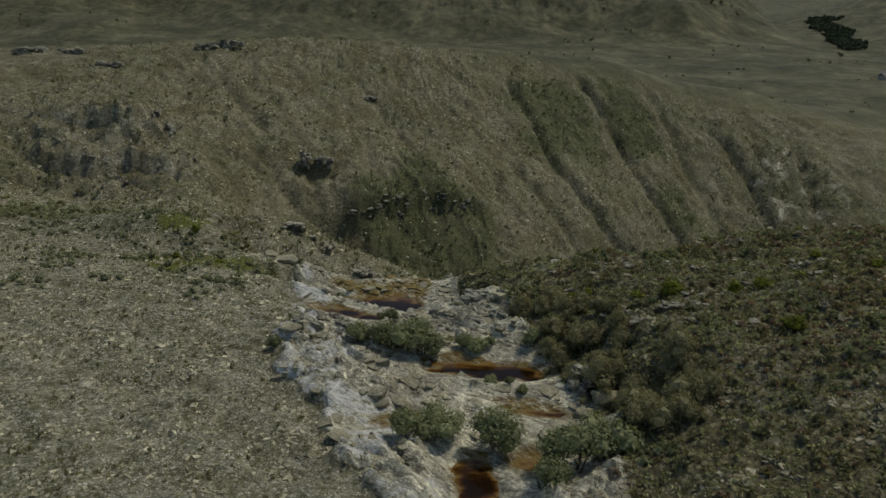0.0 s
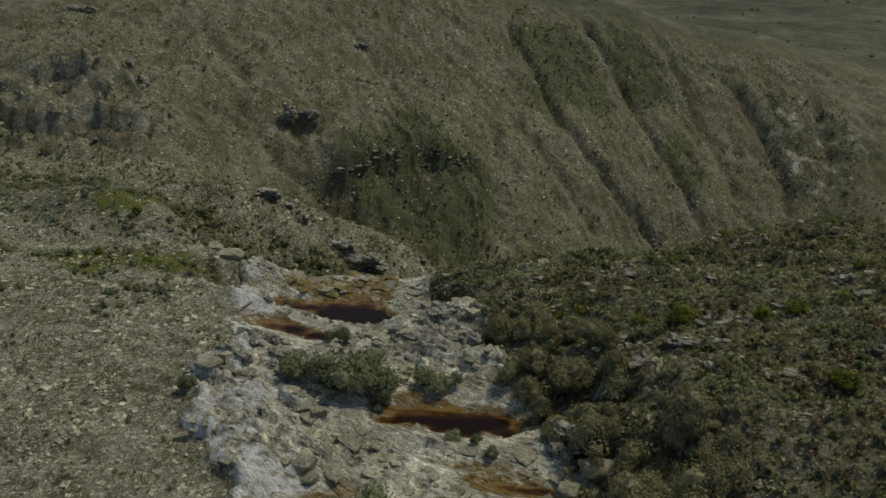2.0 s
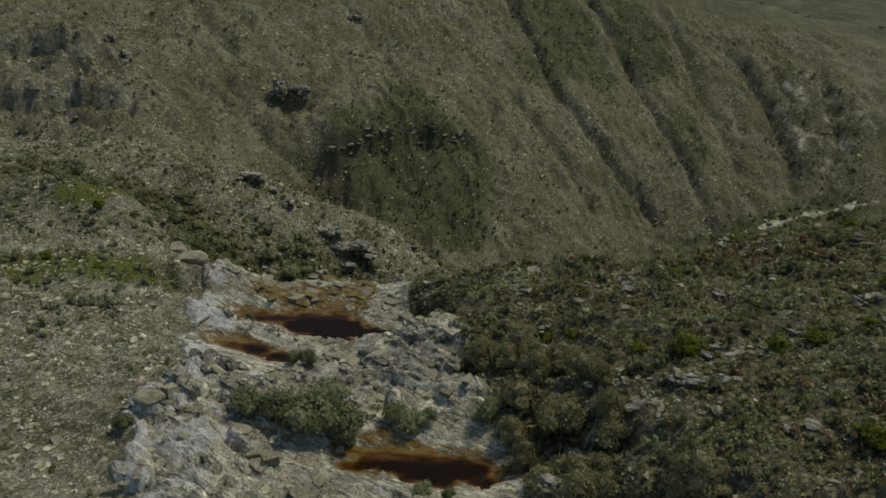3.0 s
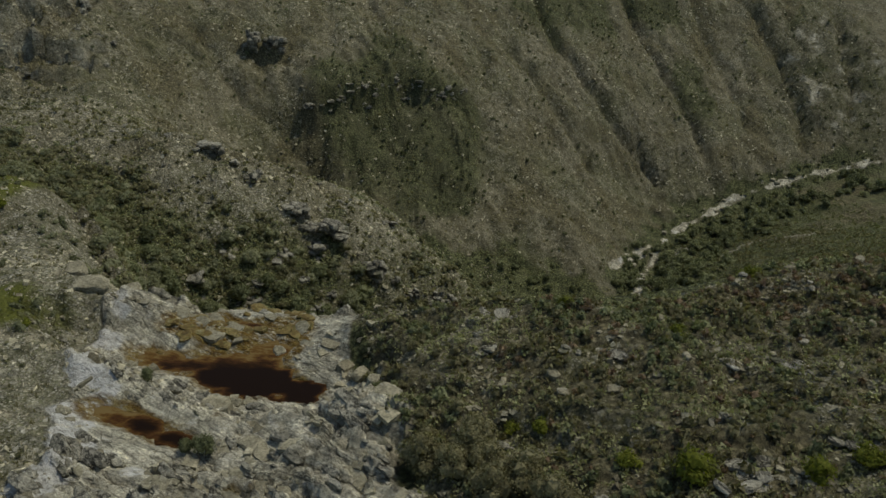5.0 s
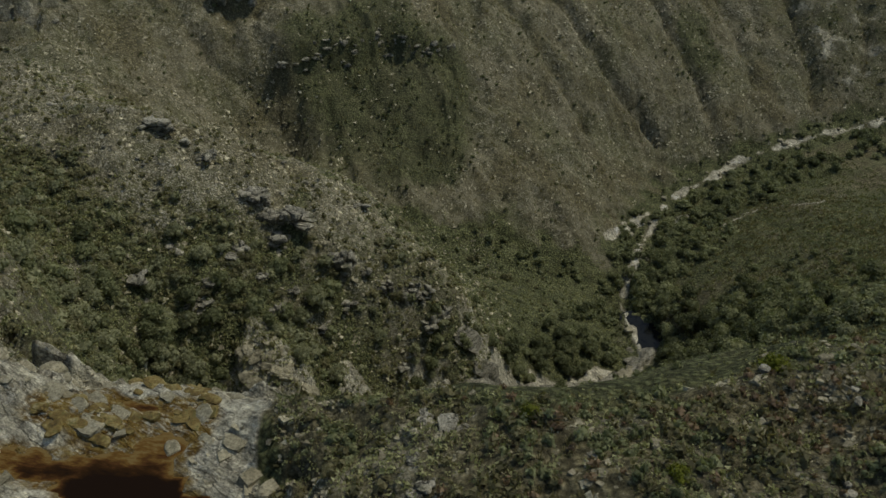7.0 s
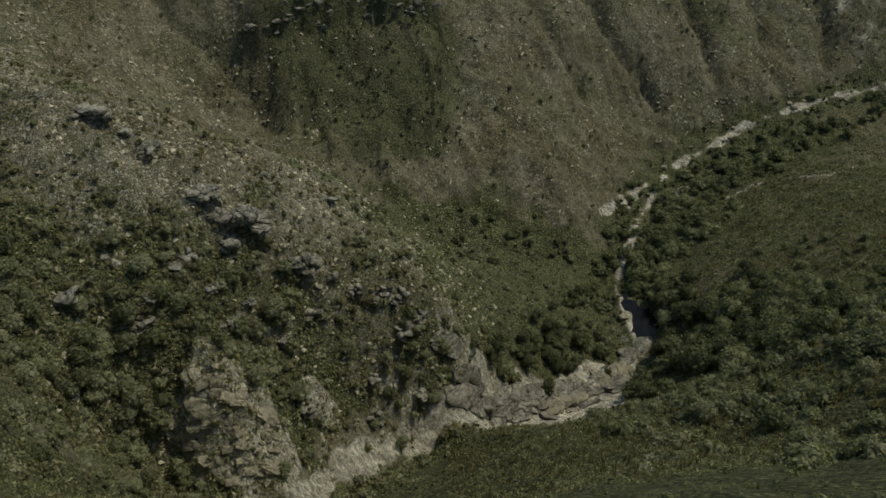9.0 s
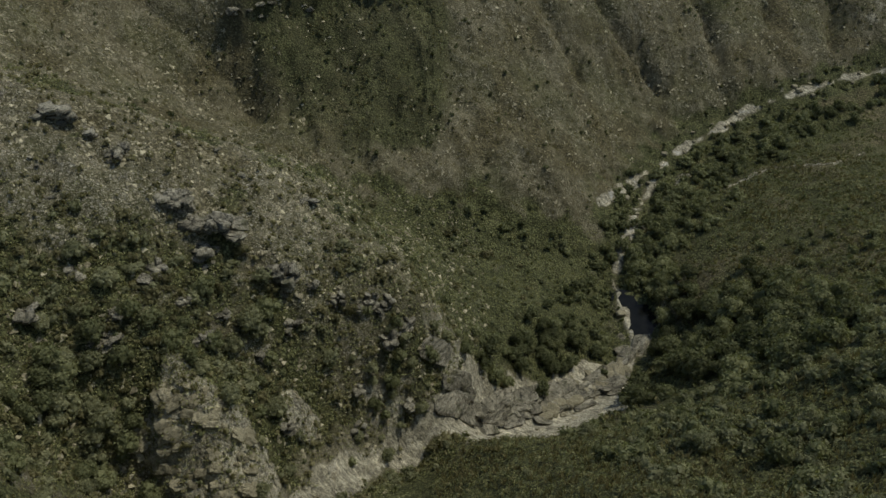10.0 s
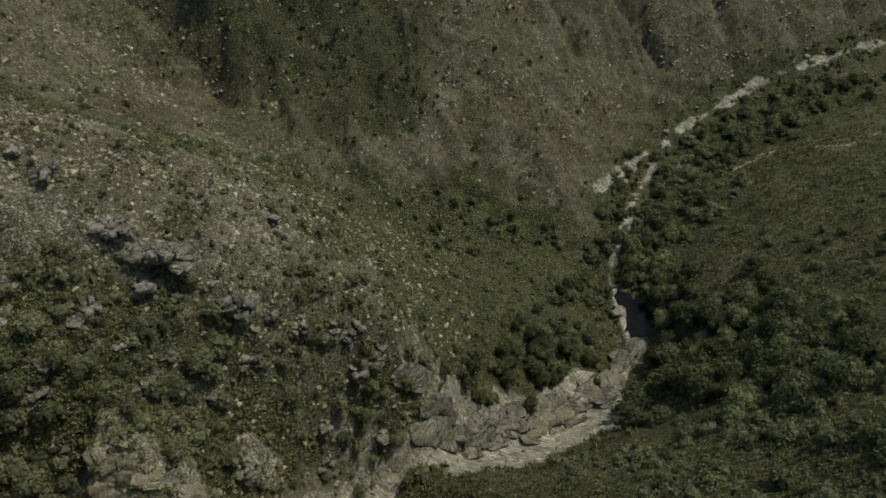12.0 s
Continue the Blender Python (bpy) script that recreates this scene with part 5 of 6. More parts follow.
while made < 44:  # the broken crag of the far slope
    x, y = rng.uniform(-114, -62), rng.uniform(176, 216)
    if zones(np.array([x]), np.array([y]))["cliff"][0] < 0.6:
        continue
    w = rng.uniform(1.6, 3.6)
    outcrop(x, y, (w, w * 0.7, w * rng.uniform(0.7, 1.2)), rng.normal(10, 20), 400 + made, CLIFF_ROCK, -0.62 * w, 0.15, "crag rocks", 7)
    made += 1
for line, step in ((LEDGES[0][0], 2.2), (LEDGES[1][0], 2.4)):  # the overhanging band
    for (ax, ay), (bx, by) in zip(line, line[1:]):
        for k in range(max(1, round(math.hypot(bx - ax, by - ay) / step))):
            f = k * step / math.hypot(bx - ax, by - ay)
            x, y = ax + f * (bx - ax) + rng.normal(0, 0.4), ay + f * (by - ay) + rng.normal(0.7, 0.4)
            outcrop(x, y, (rng.uniform(2.4, 3.6), 1.5, rng.uniform(1.0, 1.7)), math.degrees(math.atan2(by - ay, bx - ax)) + rng.normal(0, 8), 500 + int(10 * ax) + k, LEDGE_ROCK, -1.35, 0.35, "ledge rocks", 6)
MORE_OUTCROPS = (
    (-40.0, 215.5, (3.2, 2.4, 2.8), 10, 0.8, 0.4, LEDGE_ROCK), (-34.5, 216.5, (3.4, 2.6, 3.2), -10, 0.8, 0.4, LEDGE_ROCK),
    (-84, 283, (6.0, 3.5, 2.6), 5, 0.6, 0.3, CLIFF_ROCK), (-76, 284, (5.0, 3.0, 3.0), -5, 0.4, 0.3, CLIFF_ROCK), (-112, 262, (5.5, 3.0, 2.2), 10, 0.3, 0.3, CLIFF_ROCK), (-26, 268, (4.0, 2.2, 1.8), 30, 0.2, 0.3, CLIFF_ROCK),
    (-150, 285, (8.0, 4.0, 3.0), 0, 0.3, 0.2, CLIFF_ROCK), (-135, 288, (6.0, 4.0, 2.8), 0, 0.3, 0.2, CLIFF_ROCK),
)
for k, (x, y, size, turn, lift, cut, label) in enumerate(MORE_OUTCROPS):
    outcrop(x, y, size, turn, k + 40, label, lift, cut)

outcrop(10.2, 46.4, (1.9, 1.3, 1.3), 25, 97, "dark rough crag standing in shade beside the pools", 0.3, 0.1)
outcrop(11.6, 49.0, (1.6, 1.1, 1.0), -10, 98, "dark rough crag standing in shade beside the pools", 0.3, 0.1)
for k, (x, y, sx, sz) in enumerate(((-18.2, 119.0, 1.6, 0.8), (-15.8, 124.2, 2.0, 0.9), (-12.6, 123.2, 1.5, 0.8), (-9.4, 123.6, 1.3, 0.7), (-19.0, 117.0, 1.8, 0.7), (-10.8, 120.2, 1.4, 0.7), (-2.8, 126.4, 1.5, 0.8), (-5.4, 122.8, 1.3, 0.6),
                                    (-2.8, 117.4, 1.6, 0.7), (3.8, 124.6, 1.6, 0.8), (7.2, 132.4, 1.8, 1.0), (8.2, 130.2, 1.8, 1.0), (10.2, 126.6, 1.5, 0.9), (-26.0, 117.0, 2.0, 0.9), (-23.0, 122.0, 1.6, 0.8))):
    outcrop(x, y, (sx, 0.8 * sx, sz), 40 * k, 140 + k, "speckled grey rock coming through the gorge scrub", 0.1, 0.0, "gorge rocks")

# --- boulders
BOULDERS = [tri_mesh("boulder", *facet_rock(np.random.default_rng(70 + k), (1, 0.8, 0.7), 14, 22, 18), STONE_GREY) for k in range(6)]


def boulder(x, y, size, turn, k, label, group, sink=0.35):
    ob = new("boulder", BOULDERS[k % 6])
    ob.matrix_basis = pose(x, y, ground_at(x, y) + size * (0.7 - 2 * 0.7 * sink), 0, 0, turn) @ Matrix.Diagonal((size, size * (0.8 + 0.07 * (k % 5)), size * (0.75 + 0.1 * (k % 4)), 1))
    return tagged(ob, label, "boulder", group)


for k, (x, y, size) in enumerate(((-16.6, 75.5, 1.25), (-14.6, 77.0, 0.8), (-13.0, 78.6, 0.9), (-18.6, 78.0, 0.9), (9.2, 43.6, 0.7), (10.9, 44.4, 1.0),
                                  (2.4, 68.4, 0.6), (3.6, 64.6, 0.5), (-3.2, 71.6, 0.6), (4.6, 62.2, 0.8))):
    boulder(x, y, size, 37 * k, k, "grey weathered boulder beside the stream pools", "stream boulders")
for k, (x, y, size, turn) in enumerate(((19, 131.5, (2.6, 1.6, 1.2), 40), (23, 136.0, (3.4, 1.8, 1.6), 40), (27.5, 138.6, (3.2, 1.6, 1.5), 30), (31.5, 141.0, (2.6, 1.6, 1.6), 30), (39.5, 146.0, (3.0, 1.8, 1.4), 40), (43.0, 149.0, (2.6, 1.6, 1.2), 50),
                                        (12.0, 127.2, (2.0, 1.2, 1.0), 40), (4.0, 121.5, (2.2, 1.2, 1.6), 50), (46.8, 158.0, (2.2, 1.2, 0.9), 70), (35.2, 143.6, (2.2, 1.4, 1.4), 20))):
    outcrop(x, y, size, turn, k + 80, "smooth grey bedrock wall beside the gorge stream", -0.2, 0.1)
# the stream's side wall: long bedrock slabs dipping towards the water
KX, KY, KR = -10.3, 110.9, 5.4
WALL_SLABS = [tri_mesh("bedrock_slab", *facet_rock(np.random.default_rng(900 + k), (1, 0.5, 0.24), 11, 20, 16, 0.08), OUTCROP) for k in range(6)]
KNOLL_SLABS = [tri_mesh("rock_slab", *facet_rock(np.random.default_rng(950 + k), (1, 0.6, 0.30), 10, 16, 20, 0.14), STONE_GREY) for k in range(6)]
for ax, ay, bx, by, count in ((15, 129.5, 24, 134.5, 14), (24, 134.5, 33, 139.5, 14), (33, 139.0, 41, 144.5, 10), (41, 144.5, 50, 156.0, 9)):
    bedrock_wall = tagged(new("bedrock_wall"), "pale grey bedrock slabs dipping into the gorge stream", "bedrock", "bedrock walls")
    turn = math.degrees(math.atan2(by - ay, bx - ax))
    bedrock_wall.matrix_basis = pose(ax, ay, ground_at(ax, ay), 0, 0, turn)
    back = bedrock_wall.matrix_basis.inverted()
    for k in range(count):
        f, off = rng.random(), rng.normal(0.8, 1.3)
        x, y = ax + f * (bx - ax) - off * math.sin(math.radians(turn)), ay + f * (by - ay) + off * math.cos(math.radians(turn))
        s = rng.uniform(1.8, 4.0)
        dx, dy = math.cos(math.radians(turn)), math.sin(math.radians(turn))
        fall = math.degrees(math.atan2(ground_at(x - dx, y - dy) - ground_at(x + dx, y + dy), 2))
        rise = math.degrees(math.atan2(ground_at(x - dy, y + dx) - ground_at(x + dy, y - dx), 2))
        piece = part("bedrock_slab", WALL_SLABS[k % 6], bedrock_wall)
        piece.matrix_basis = back @ pose(x, y, ground_at(x, y) + 0.25, rng.normal(0.8 * rise, 6), rng.normal(0.8 * fall, 6), turn + rng.normal(0, 12)) @ Matrix.Diagonal((s, s * rng.uniform(0.7, 1.1), s * rng.uniform(0.4, 0.9), 1))

# the jointed knoll under the lip: slabs lying against its slope
rock_knoll = tagged(new("rock_knoll"), "grey jointed rock knoll rising from the gorge shrubs", "rock knoll")
rock_knoll.matrix_basis = pose(KX, KY, ground_at(KX, KY))
back = rock_knoll.matrix_basis.inverted()
for k in range(78):
    a, r = rng.uniform(0, 2 * math.pi), math.sqrt(rng.random())
    x, y = KX + 1.1 * KR * r * math.cos(a), KY + 0.8 * KR * r * math.sin(a)
    fall = -math.degrees(math.atan2(ground_at(x + 1, y) - ground_at(x - 1, y), 2))
    rise = math.degrees(math.atan2(ground_at(x, y + 1) - ground_at(x, y - 1), 2))
    s = rng.uniform(0.5, 1.15)
    piece = part("rock_slab", KNOLL_SLABS[k % 6], rock_knoll)
    piece.matrix_basis = back @ pose(x, y, ground_at(x, y) - 0.16 * s, rng.normal(0.9 * rise, 9), rng.normal(0.9 * fall, 6), rng.normal(20, 15)) @ Matrix.Diagonal((s, s * rng.uniform(0.8, 1.4), s * rng.uniform(0.9, 1.7), 1))

made = 0
while made < 64:
    x, y = rng.uniform(9, 46), rng.uniform(45, 75)
    if zones(np.array([x]), np.array([y]))["east"][0] > 0.7 and shelf_bands(np.array([x]), np.array([y]))[0] > 0.25:
        w = rng.uniform(0.6, 1.5)
        outcrop(x, y, (w, w * rng.uniform(0.5, 0.8), rng.uniform(0.25, 0.5)), rng.normal(-10, 25), 120 + made, "low pale rock outcrop breaking through the heath", 0.08, 0.0, "heath outcrops", 5)
        made += 1
for k in range(24):
    s = rng.random()
    a = RIVER[0:7][int(s * 5.999)]
    b = RIVER[int(s * 5.999) + 1]
    f = s * 5.999 % 1
    x, y = a[0] + f * (b[0] - a[0]) + rng.normal(0, 1.6), a[1] + f * (b[1] - a[1]) + rng.normal(0, 1.6)
    if pools_near(np.array([x]), np.array([y]))[0] > 0.6:
        boulder(x, y, rng.uniform(0.4, 0.95), 50 * k, k, "pale boulder lying in the river bed", "river boulders")
for k in range(34):
    x, y = rng.uniform(30, 46), 0
    y = np.interp(x, [30, 33, 42, 46], [136.5, 138.5, 145, 150]) + rng.normal(1.2, 1.4)
    boulder(x, y, rng.uniform(0.5, 1.5), 61 * k, k, "angular fallen block at the foot of the gorge wall", "gorge blocks")
for k in range(18):
    x, y = rng.uniform(12, 44), rng.uniform(50, 72)
    if zones(np.array([x]), np.array([y]))["east"][0] > 0.6:
        boulder(x, y, rng.uniform(0.2, 0.42), 43 * k, k, "pale stone block among the heath", "shelf blocks", 0.45)


# --- slabs of the stream bed
STAINED = [tri_mesh("stained_rock", *facet_rock(np.random.default_rng(90 + k), (1, 0.55, 0.30), 9, 15, 15, 0.08), OCHRE) for k in range(5)]
SLABS = [tri_mesh("flat_rock", *facet_rock(np.random.default_rng(90 + k), (1, 0.55, 0.26), 9, 15, 15, 0.08), STONE_GREY) for k in range(5)]
made = 0
while made < 170:
    x, y = rng.uniform(-14, 9), rng.uniform(36, 79)
    size = 0.22 + 0.95 * rng.random() ** 1.8
    if zones(np.array([x]), np.array([y]))["bed"][0] < 0.8 or pools_near(np.array([x]), np.array([y]))[0] < 0.7 * size:
        continue
    ob = new("flat_rock", SLABS[made % 5])
    ob.matrix_basis = pose(x, y, ground_at(x, y) - 0.06 * size, rng.normal(8, 6), rng.normal(0, 5), rng.normal(-36, 10)) @ Matrix.Diagonal((size, size * rng.uniform(0.8, 1.2), size * rng.uniform(0.7, 1.3), 1))
    tagged(ob, "tilted grey flat rock lying on the stream bed", "flat rock", "bed slabs")
    made += 1

# --- rows of tilted blocks below the great pool
BED_BLOCKS = [tri_mesh("bed_block", *facet_rock(np.random.default_rng(190 + k), (1, 0.36, 0.42), 9, 14, 16, 0.11), OUTCROP) for k in range(6)]
made = 0
while made < 150:
    x, y = rng.uniform(-13, 7), rng.uniform(54, 68)
    size = 0.28 + 0.75 * rng.random() ** 1.6
    if zones(np.array([x]), np.array([y]))["bed"][0] < 0.8 or pools_near(np.array([x]), np.array([y]))[0] < 0.8 * size or fbm(np.array([x / 5]), np.array([y / 3]), 2, 133)[0] < -0.15:
        continue
    ob = new("bed_block", BED_BLOCKS[made % 6])
    ob.matrix_basis = pose(x, y, ground_at(x, y) - 0.08 * size, rng.normal(14, 7), rng.normal(0, 7), rng.normal(-40, 9)) @ Matrix.Diagonal((size, size * rng.uniform(0.7, 1.1), size * rng.uniform(0.7, 1.2), 1))
    tagged(ob, "grey tilted block standing in a row on the stream bed", "block", "bed blocks")
    made += 1

# --- ochre rocks behind the great pool
made = 0
while made < 60:
    x, y = rng.uniform(-11.5, -1.5), rng.uniform(70.5, 77.5)
    size = rng.uniform(0.18, 0.75)
    if zones(np.array([x]), np.array([y]))["bed"][0] < 0.7 or not 0.1 < pools_near(np.array([x]), np.array([y]))[0] < 3.5 or abs(x + 5.5) / 5 + abs(y - 73.5) / 4.5 > 1.1:
        continue
    ob = new("stained_rock", STAINED[made % 5])
    ob.matrix_basis = pose(x, y, ground_at(x, y) - 0.04 * size, rng.normal(4, 6), rng.normal(0, 6), rng.normal(-30, 15)) @ Matrix.Diagonal((size, size * rng.uniform(0.8, 1.2), size * rng.uniform(0.6, 1.2), 1))
    tagged(ob, "ochre and olive stained rock at the edge of the pool", "rock", "stained rocks")
    made += 1

# --- shrubs and trees with stems
def stem_mesh(r, h, count, k, thick):
    """One of several tapered stems that lean apart from a common foot, or a single upright trunk."""
    a = 2 * math.pi * k / count + 0.4
    lean = 0.0 if count == 1 else 0.42 * r
    foot, tip = Vector((0.12 * r * math.cos(a), 0.12 * r * math.sin(a), -0.25)), Vector((lean * math.cos(a), lean * math.sin(a), h))
    way = tip - foot
    bm = bmesh.new()
    bmesh.ops.create_cone(bm, cap_ends=True, segments=6, radius1=thick, radius2=0.4 * thick, depth=way.length, matrix=Matrix.Translation((foot + tip) / 2) @ way.to_track_quat("Z", "Y").to_matrix().to_4x4())
    data = bpy.data.meshes.new("stem")
    bm.to_mesh(data)
    bm.free()
    data.materials.append(BARK)
    return data


def foliage_mesh(name, seed, r, low, tall, blobs, leaves, leaf, material):
    g = np.random.default_rng(seed)
    v, f = bush_base(g, blobs, leaves, leaf, 1.0)
    v = v * np.array([r, r, tall])
    v[:, 2] += low
    data = tri_mesh(name, v, f, material)
    put_attribute(data, "tone", np.repeat(g.uniform(0.1, 0.9), len(v)))
    return data


def make_shrub(name, seed, material, r, h, label, category, stems=4, blobs=9, leaves=420, leaf=0.10, clear=0.08, group=""):
    ob = tagged(new(name), label, category, group)
    for k in range(stems):
        part("stem" if stems > 1 else "trunk", stem_mesh(r, h * 0.6, stems, k, 0.05 * r), ob)
    part("foliage" if stems > 1 else "crown", foliage_mesh("foliage", seed, r, h * clear, h * (1 - clear) * 0.85, blobs, leaves, leaf, material), ob)
    return ob


def plant(base, x, y, scale, turn, sink=0.05):
    return copy_thing(base, pose(x, y, ground_at(x, y) - sink, 0, 0, turn) @ Matrix.Diagonal((scale, scale, scale * random.uniform(0.85, 1.15), 1)))


def place_first(base, x, y, turn=0):
    base.matrix_basis = pose(x, y, ground_at(x, y) - 0.05, 0, 0, turn)


# bushes growing out of the rock bed
bed_bush = [make_shrub("shrub", 200 + k, LEAF_GREEN, 1.0, 1.25, "green bush rooted between slabs of the stream bed", "shrub", group="stream bushes", leaves=1100, leaf=0.065) for k in range(3)]
spots = ((-2.7, 52.4, 2.1), (-1.2, 51.6, 1.7), (-4.4, 53.0, 1.6), (-6.4, 53.4, 1.2), (-12.6, 51.4, 0.8), (3.4, 39.6, 2.1), (-0.4, 40.2, 1.9), (-2.0, 39.6, 1.5), (7.3, 36.6, 2.4), (9.6, 37.4, 2.1), (5.6, 34.8, 1.6), (1.6, 53.2, 1.0),
         (2.6, 52.4, 1.0), (3.7, 52.9, 0.7), (6.9, 52.6, 1.1), (0.4, 54.0, 0.5), (-4.4, 59.6, 0.9), (-5.4, 60.0, 0.6), (3.4, 47.6, 0.6), (4.6, 47.2, 0.5), (-9.6, 66.6, 0.6), (5.4, 46.2, 0.5))
for k, (x, y, s) in enumerate(spots):
    if k < 3:
        place_first(bed_bush[k], x, y)
        bed_bush[k].scale = (s, s, s)
    else:
        plant(bed_bush[k % 3], x, y, s / bed_bush[k % 3].scale.x, 70 * k)

# yellow-green bushes dotted over the shelves
yellow = [make_shrub("yellow_bush", 230 + k, LEAF_YELLOW, 1.0, 1.1, "bright yellow-green bush standing in the heath", "bush", group="yellow bushes") for k in range(2)]
spots = ((17.3, 53.8, 1.25), (24.4, 54.0, 0.9), (21.9, 53.4, 0.9), (22.3, 45.2, 0.8), (22.6, 44.4, 0.9), (10.6, 58.8, 0.6), (11.9, 58.3, 0.6), (15.3, 55.2, 0.7), (27.6, 55.0, 0.7), (13.6, 38.6, 0.7), (14.4, 68.6, 0.7), (25.8, 71.6, 0.9),
         (36.0, 74.0, 1.0), (19.6, 64.4, 0.6), (-27.0, 73.0, 0.6), (-22.0, 71.0, 0.6), (-30.5, 90.0, 0.9), (-18.0, 70.0, 0.5), (31.0, 60.0, 0.7), (34.5, 57.0, 0.8))
for k, (x, y, s) in enumerate(spots):
    if k < 2:
        place_first(yellow[k], x, y)
        yellow[k].scale = (s, s, s)
    else:
        plant(yellow[k % 2], x, y, s / yellow[k % 2].scale.x, 50 * k)

# tall grey-green shrubs on the eastern bank
bank = [make_shrub("bank_shrub", 250 + k, LEAF_HEATH, 1.2, 1.7, "tall grey-green shrub leaning over the stream bank", "shrub", group="bank shrubs", blobs=9, leaves=1300, leaf=0.06) for k in range(3)]
for k in range(64):
    y = rng.uniform(37, 58.5) if k < 54 else rng.uniform(58, 68)
    x = np.interp(y, *BED_EAST) + (rng.uniform(0.2, 5.4) if k < 54 else rng.uniform(0.6, 3.0))
    if k < 3:
        place_first(bank[k], x, y)
    else:
        plant(bank[k % 3], x, y, rng.uniform(0.6, 1.25) if k < 54 else rng.uniform(0.25, 0.5), 40 * k)

# trees of the gorge
def crowd(ax, ay, bx, by, spread, number):
    """Places scattered along a line, clear of the pools."""
    f = rng.random(number)
    x, y = ax + f * (bx - ax) + rng.normal(0, spread, number), ay + f * (by - ay) + rng.normal(0, spread, number)
    dry = (pools_near(x, y) > 0.8) & (np.hypot(x - KX, y - KY) > 5.0)
    return x[dry], y[dry]


TREE_LABELS = ("dark green tree with a rounded crown above the gorge river", "mid-green bushy tree on the scrubby gorge side")
river_trees = [make_shrub("gorge_tree", 270 + k, (LEAF_TREE, LEAF_GREEN)[k % 2], 1.6, 2.8, TREE_LABELS[0], "tree", 1, 14, 620, 0.095, 0.25, "gorge trees") for k in range(4)]
bowl_trees = [make_shrub("bushy_tree", 280 + k, (LEAF_GREEN, LEAF_OLIVE)[k % 2], 1.6, 2.5, TREE_LABELS[1], "tree", 1, 14, 620, 0.095, 0.15, "bushy trees") for k in range(4)]
STANDS = (  # kinds, (x, y) to (x, y), spread, number, sizes
    (river_trees, (51, 137, 64, 157, 4.2), 76, 0.8, 1.7), (river_trees, (54, 127, 66, 139, 3.2), 50, 0.8, 1.7), (river_trees, (54, 156, 53, 168, 2.2), 22, 0.8, 1.4), (river_trees, (17, 139, 41, 154, 2.4), 60, 0.5, 1.0),
    (bowl_trees, (-25, 106, -8, 120, 4.2), 60, 0.5, 1.15), (bowl_trees, (-38, 112, -22, 114, 4.5), 34, 0.5, 1.1), (bowl_trees, (-30, 105, -17, 101, 2.4), 26, 0.4, 0.9), (bowl_trees, (3, 123, 16, 134, 2.0), 26, 0.4, 0.8), (bowl_trees, (30, 104, 74, 118, 5.5), 46, 0.4, 0.95),
)
used = {id(river_trees): 0, id(bowl_trees): 0}
for kinds, line, number, lo, hi in STANDS:
    for x, y in zip(*crowd(*line, number)):
        k = used[id(kinds)]
        used[id(kinds)] += 1
        if k < 4:
            place_first(kinds[k], x, y)
        else:
            plant(kinds[k % 4], x, y, rng.uniform(lo, hi), 53 * k)
# woods farther along the river
WOODS = ((53, 170, 55, 182, 2.4, 34, 1.2), (58, 178, 69, 204, 3.8, 70, 1.0), (74, 210, 98, 221, 3.4, 64, 1.1), (88, 219, 132, 236, 3.0, 56, 1.0), (64, 186, 76, 208, 3.0, 34, 0.8), (46, 176, 52, 196, 1.4, 14, 0.7),
         (14, 180, 42, 178, 2.0, 22, 0.6), (40, 158, 46, 176, 2.2, 30, 0.7), (48, 184, 60, 210, 1.4, 14, 0.7), (66, 142, 92, 170, 7.0, 24, 0.7))
places = [crowd(*w[:6]) for w in WOODS]
x, y = (np.concatenate([p[k] for p in places]) for k in (0, 1))
tall = np.concatenate([w[6] * rng.uniform(1.1, 2.1, len(p[0])) for w, p in zip(WOODS, places)])
WOODLAND = [bush_base(rng, 8, 330, 0.11, 1.3) for _ in range(5)]
half = rng.random(len(x)) < 0.5
strewn("river_wood", rng, WOODLAND, x[half], y[half], tall[half], LEAF_TREE, "dark green trees crowding along the river", "trees", 0.1, 0.08)
strewn("river_thicket", rng, WOODLAND, x[~half], y[~half], tall[~half], LEAF_GREEN, "mid-green thicket beside the river", "trees", 0.1, 0.08)

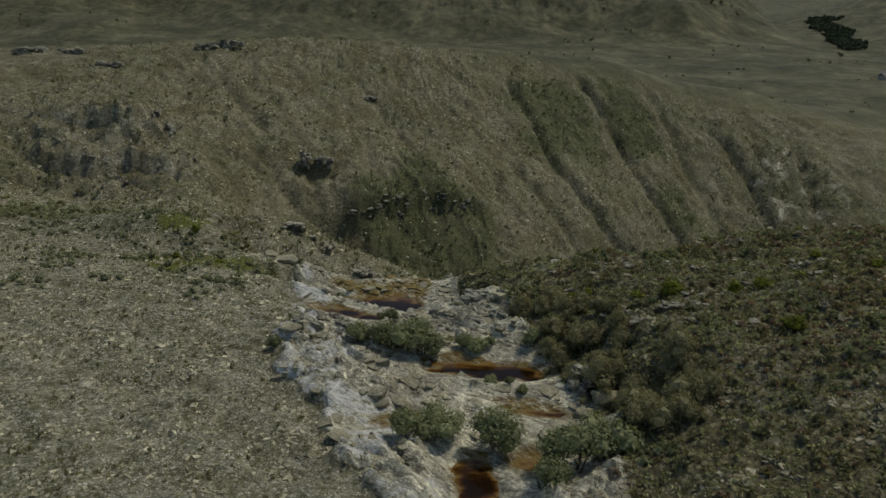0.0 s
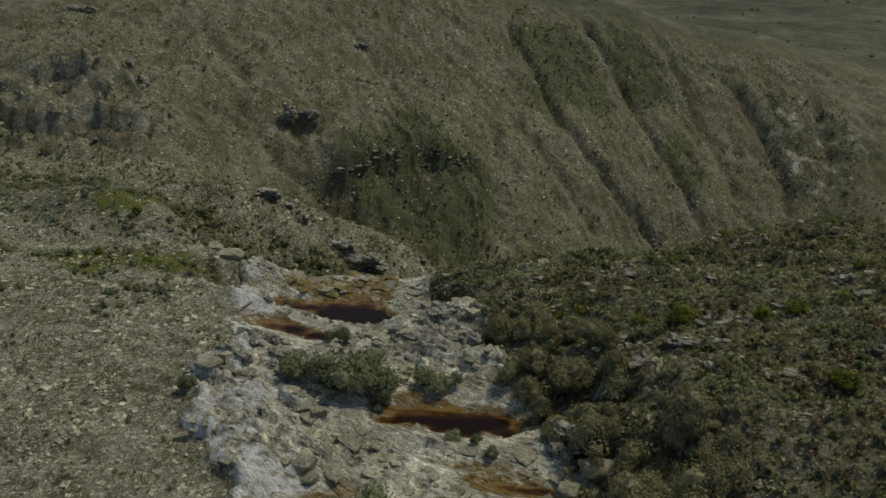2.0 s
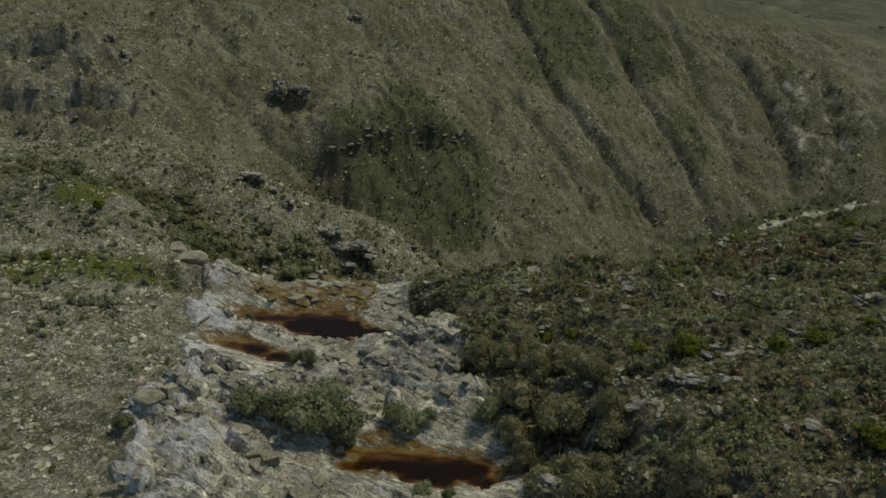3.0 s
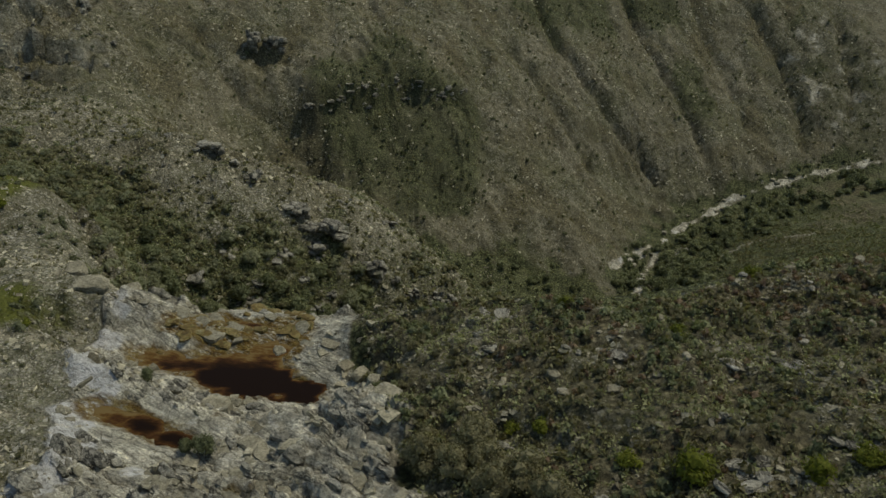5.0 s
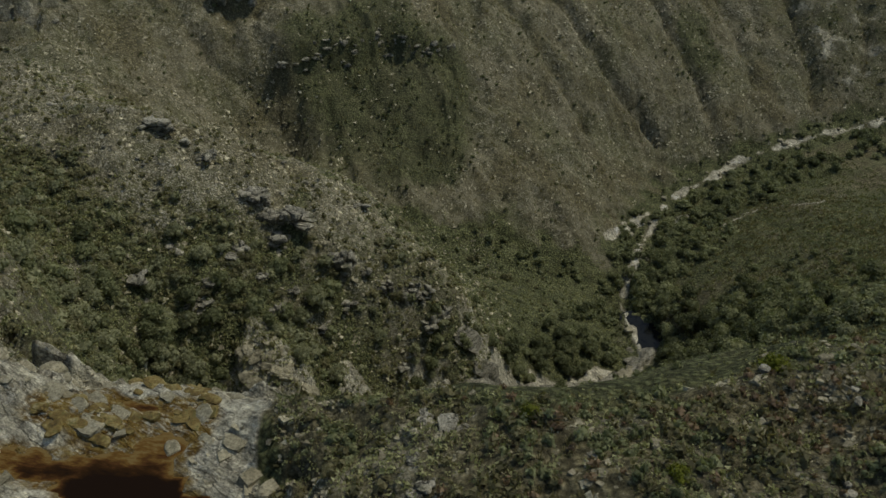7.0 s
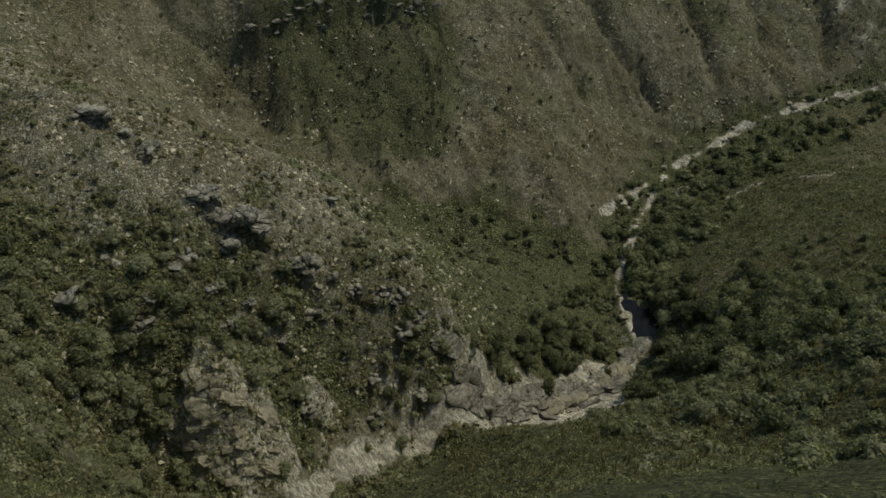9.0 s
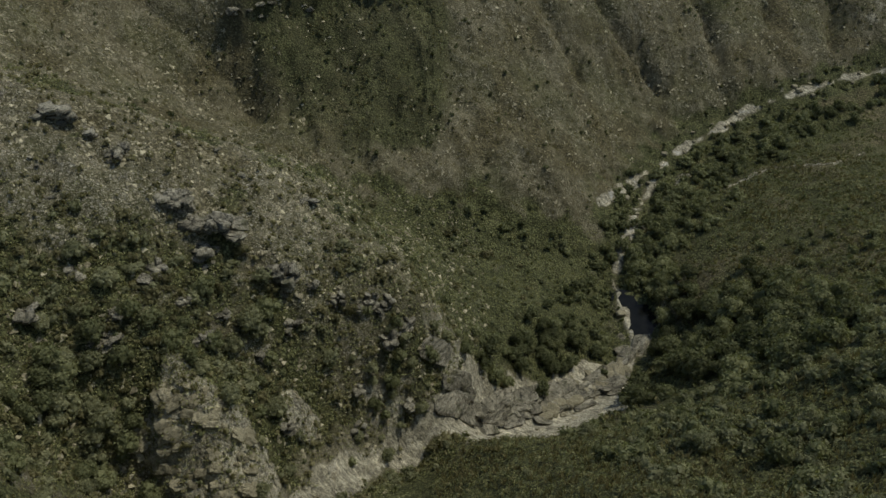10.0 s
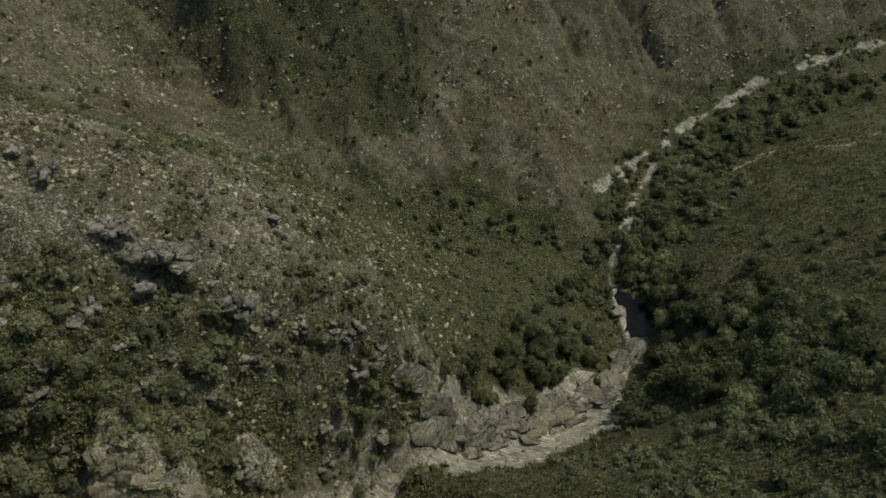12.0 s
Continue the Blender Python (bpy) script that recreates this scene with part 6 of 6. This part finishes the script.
# --- the terrace and hills beyond
x, y = sown(rng, 6000, (-300, 340, 420, 620), lambda x, y, z: z["beyond"] * 0.5 * smooth(0.1, 0.7, fbm(x / 60, y / 14, 3, 120)))
strewn("terrace_bushes", rng, LOW, x, y, sizes(len(x), 0.4, 1.8, 2.4), LEAF_TREE, "dark bushes dotted over the grassy terrace", "bushes", 0.05, 0.1)
x, y = sown(rng, 5200, (550, 1150, 800, 1620), lambda x, y, z: smooth(24, 14, along([(612, 1180), (735, 1570)], x, y)[0] + 14 * fbm(x / 40, y / 60, 2, 121)))
strewn("far_wood", rng, TINY, x, y, sizes(len(x), 4.0, 8.0, 1.5), LEAF_PINE, "dark wood on the side of a distant hill", "wood", 0.05, 0.1)
x, y = sown(rng, 4200, (-700, 560, 430, 1150), lambda x, y, z: smooth(0.1, 0.8, fbm(x / 80, y / 50, 3, 122)) * 0.8)
strewn("hill_bushes", rng, TINY, x, y, sizes(len(x), 1.0, 3.5, 2.0), LEAF_TREE, "dark bushes in folds of the distant hill", "bushes", 0.05, 0.1)


def block(x0, x1, y0, y1, z0, z1, name, material):
    bm = bmesh.new()
    bmesh.ops.create_cube(bm, size=1.0, matrix=Matrix.Translation(((x0 + x1) / 2, (y0 + y1) / 2, (z0 + z1) / 2)) @ Matrix.Diagonal((x1 - x0, y1 - y0, z1 - z0, 1)))
    data = bpy.data.meshes.new(name)
    bm.to_mesh(data)
    bm.free()
    data.materials.append(material)
    return data


def cottage(x, y, length, turn):
    ob = tagged(new("cottage"), "small pale cottage with a grey pitched roof on the terrace", "house", "terrace cottages")
    ob.matrix_basis = pose(x, y, ground_at(x, y) - 0.3, 0, 0, turn)
    w = length / 2
    part("wall", block(-w, w, -2.6, 2.6, 0, 3.0, "wall", PLASTER), ob)
    bm = bmesh.new()
    v = [bm.verts.new(p) for p in ((-w - 0.4, -3, 2.9), (w + 0.4, -3, 2.9), (w + 0.4, 3, 2.9), (-w - 0.4, 3, 2.9), (-w - 0.4, 0, 4.6), (w + 0.4, 0, 4.6))]
    for f in ((0, 1, 5, 4), (2, 3, 4, 5), (0, 4, 3), (1, 2, 5), (0, 3, 2, 1)):
        bm.faces.new([v[k] for k in f])
    data = bpy.data.meshes.new("roof")
    bm.to_mesh(data)
    bm.free()
    data.materials.append(ROOFING)
    part("roof", data, ob)


for x, y, length, turn in ((285, 505, 5.0, 20), (291, 516, 4.0, -30)):
    cottage(x, y, length, turn)
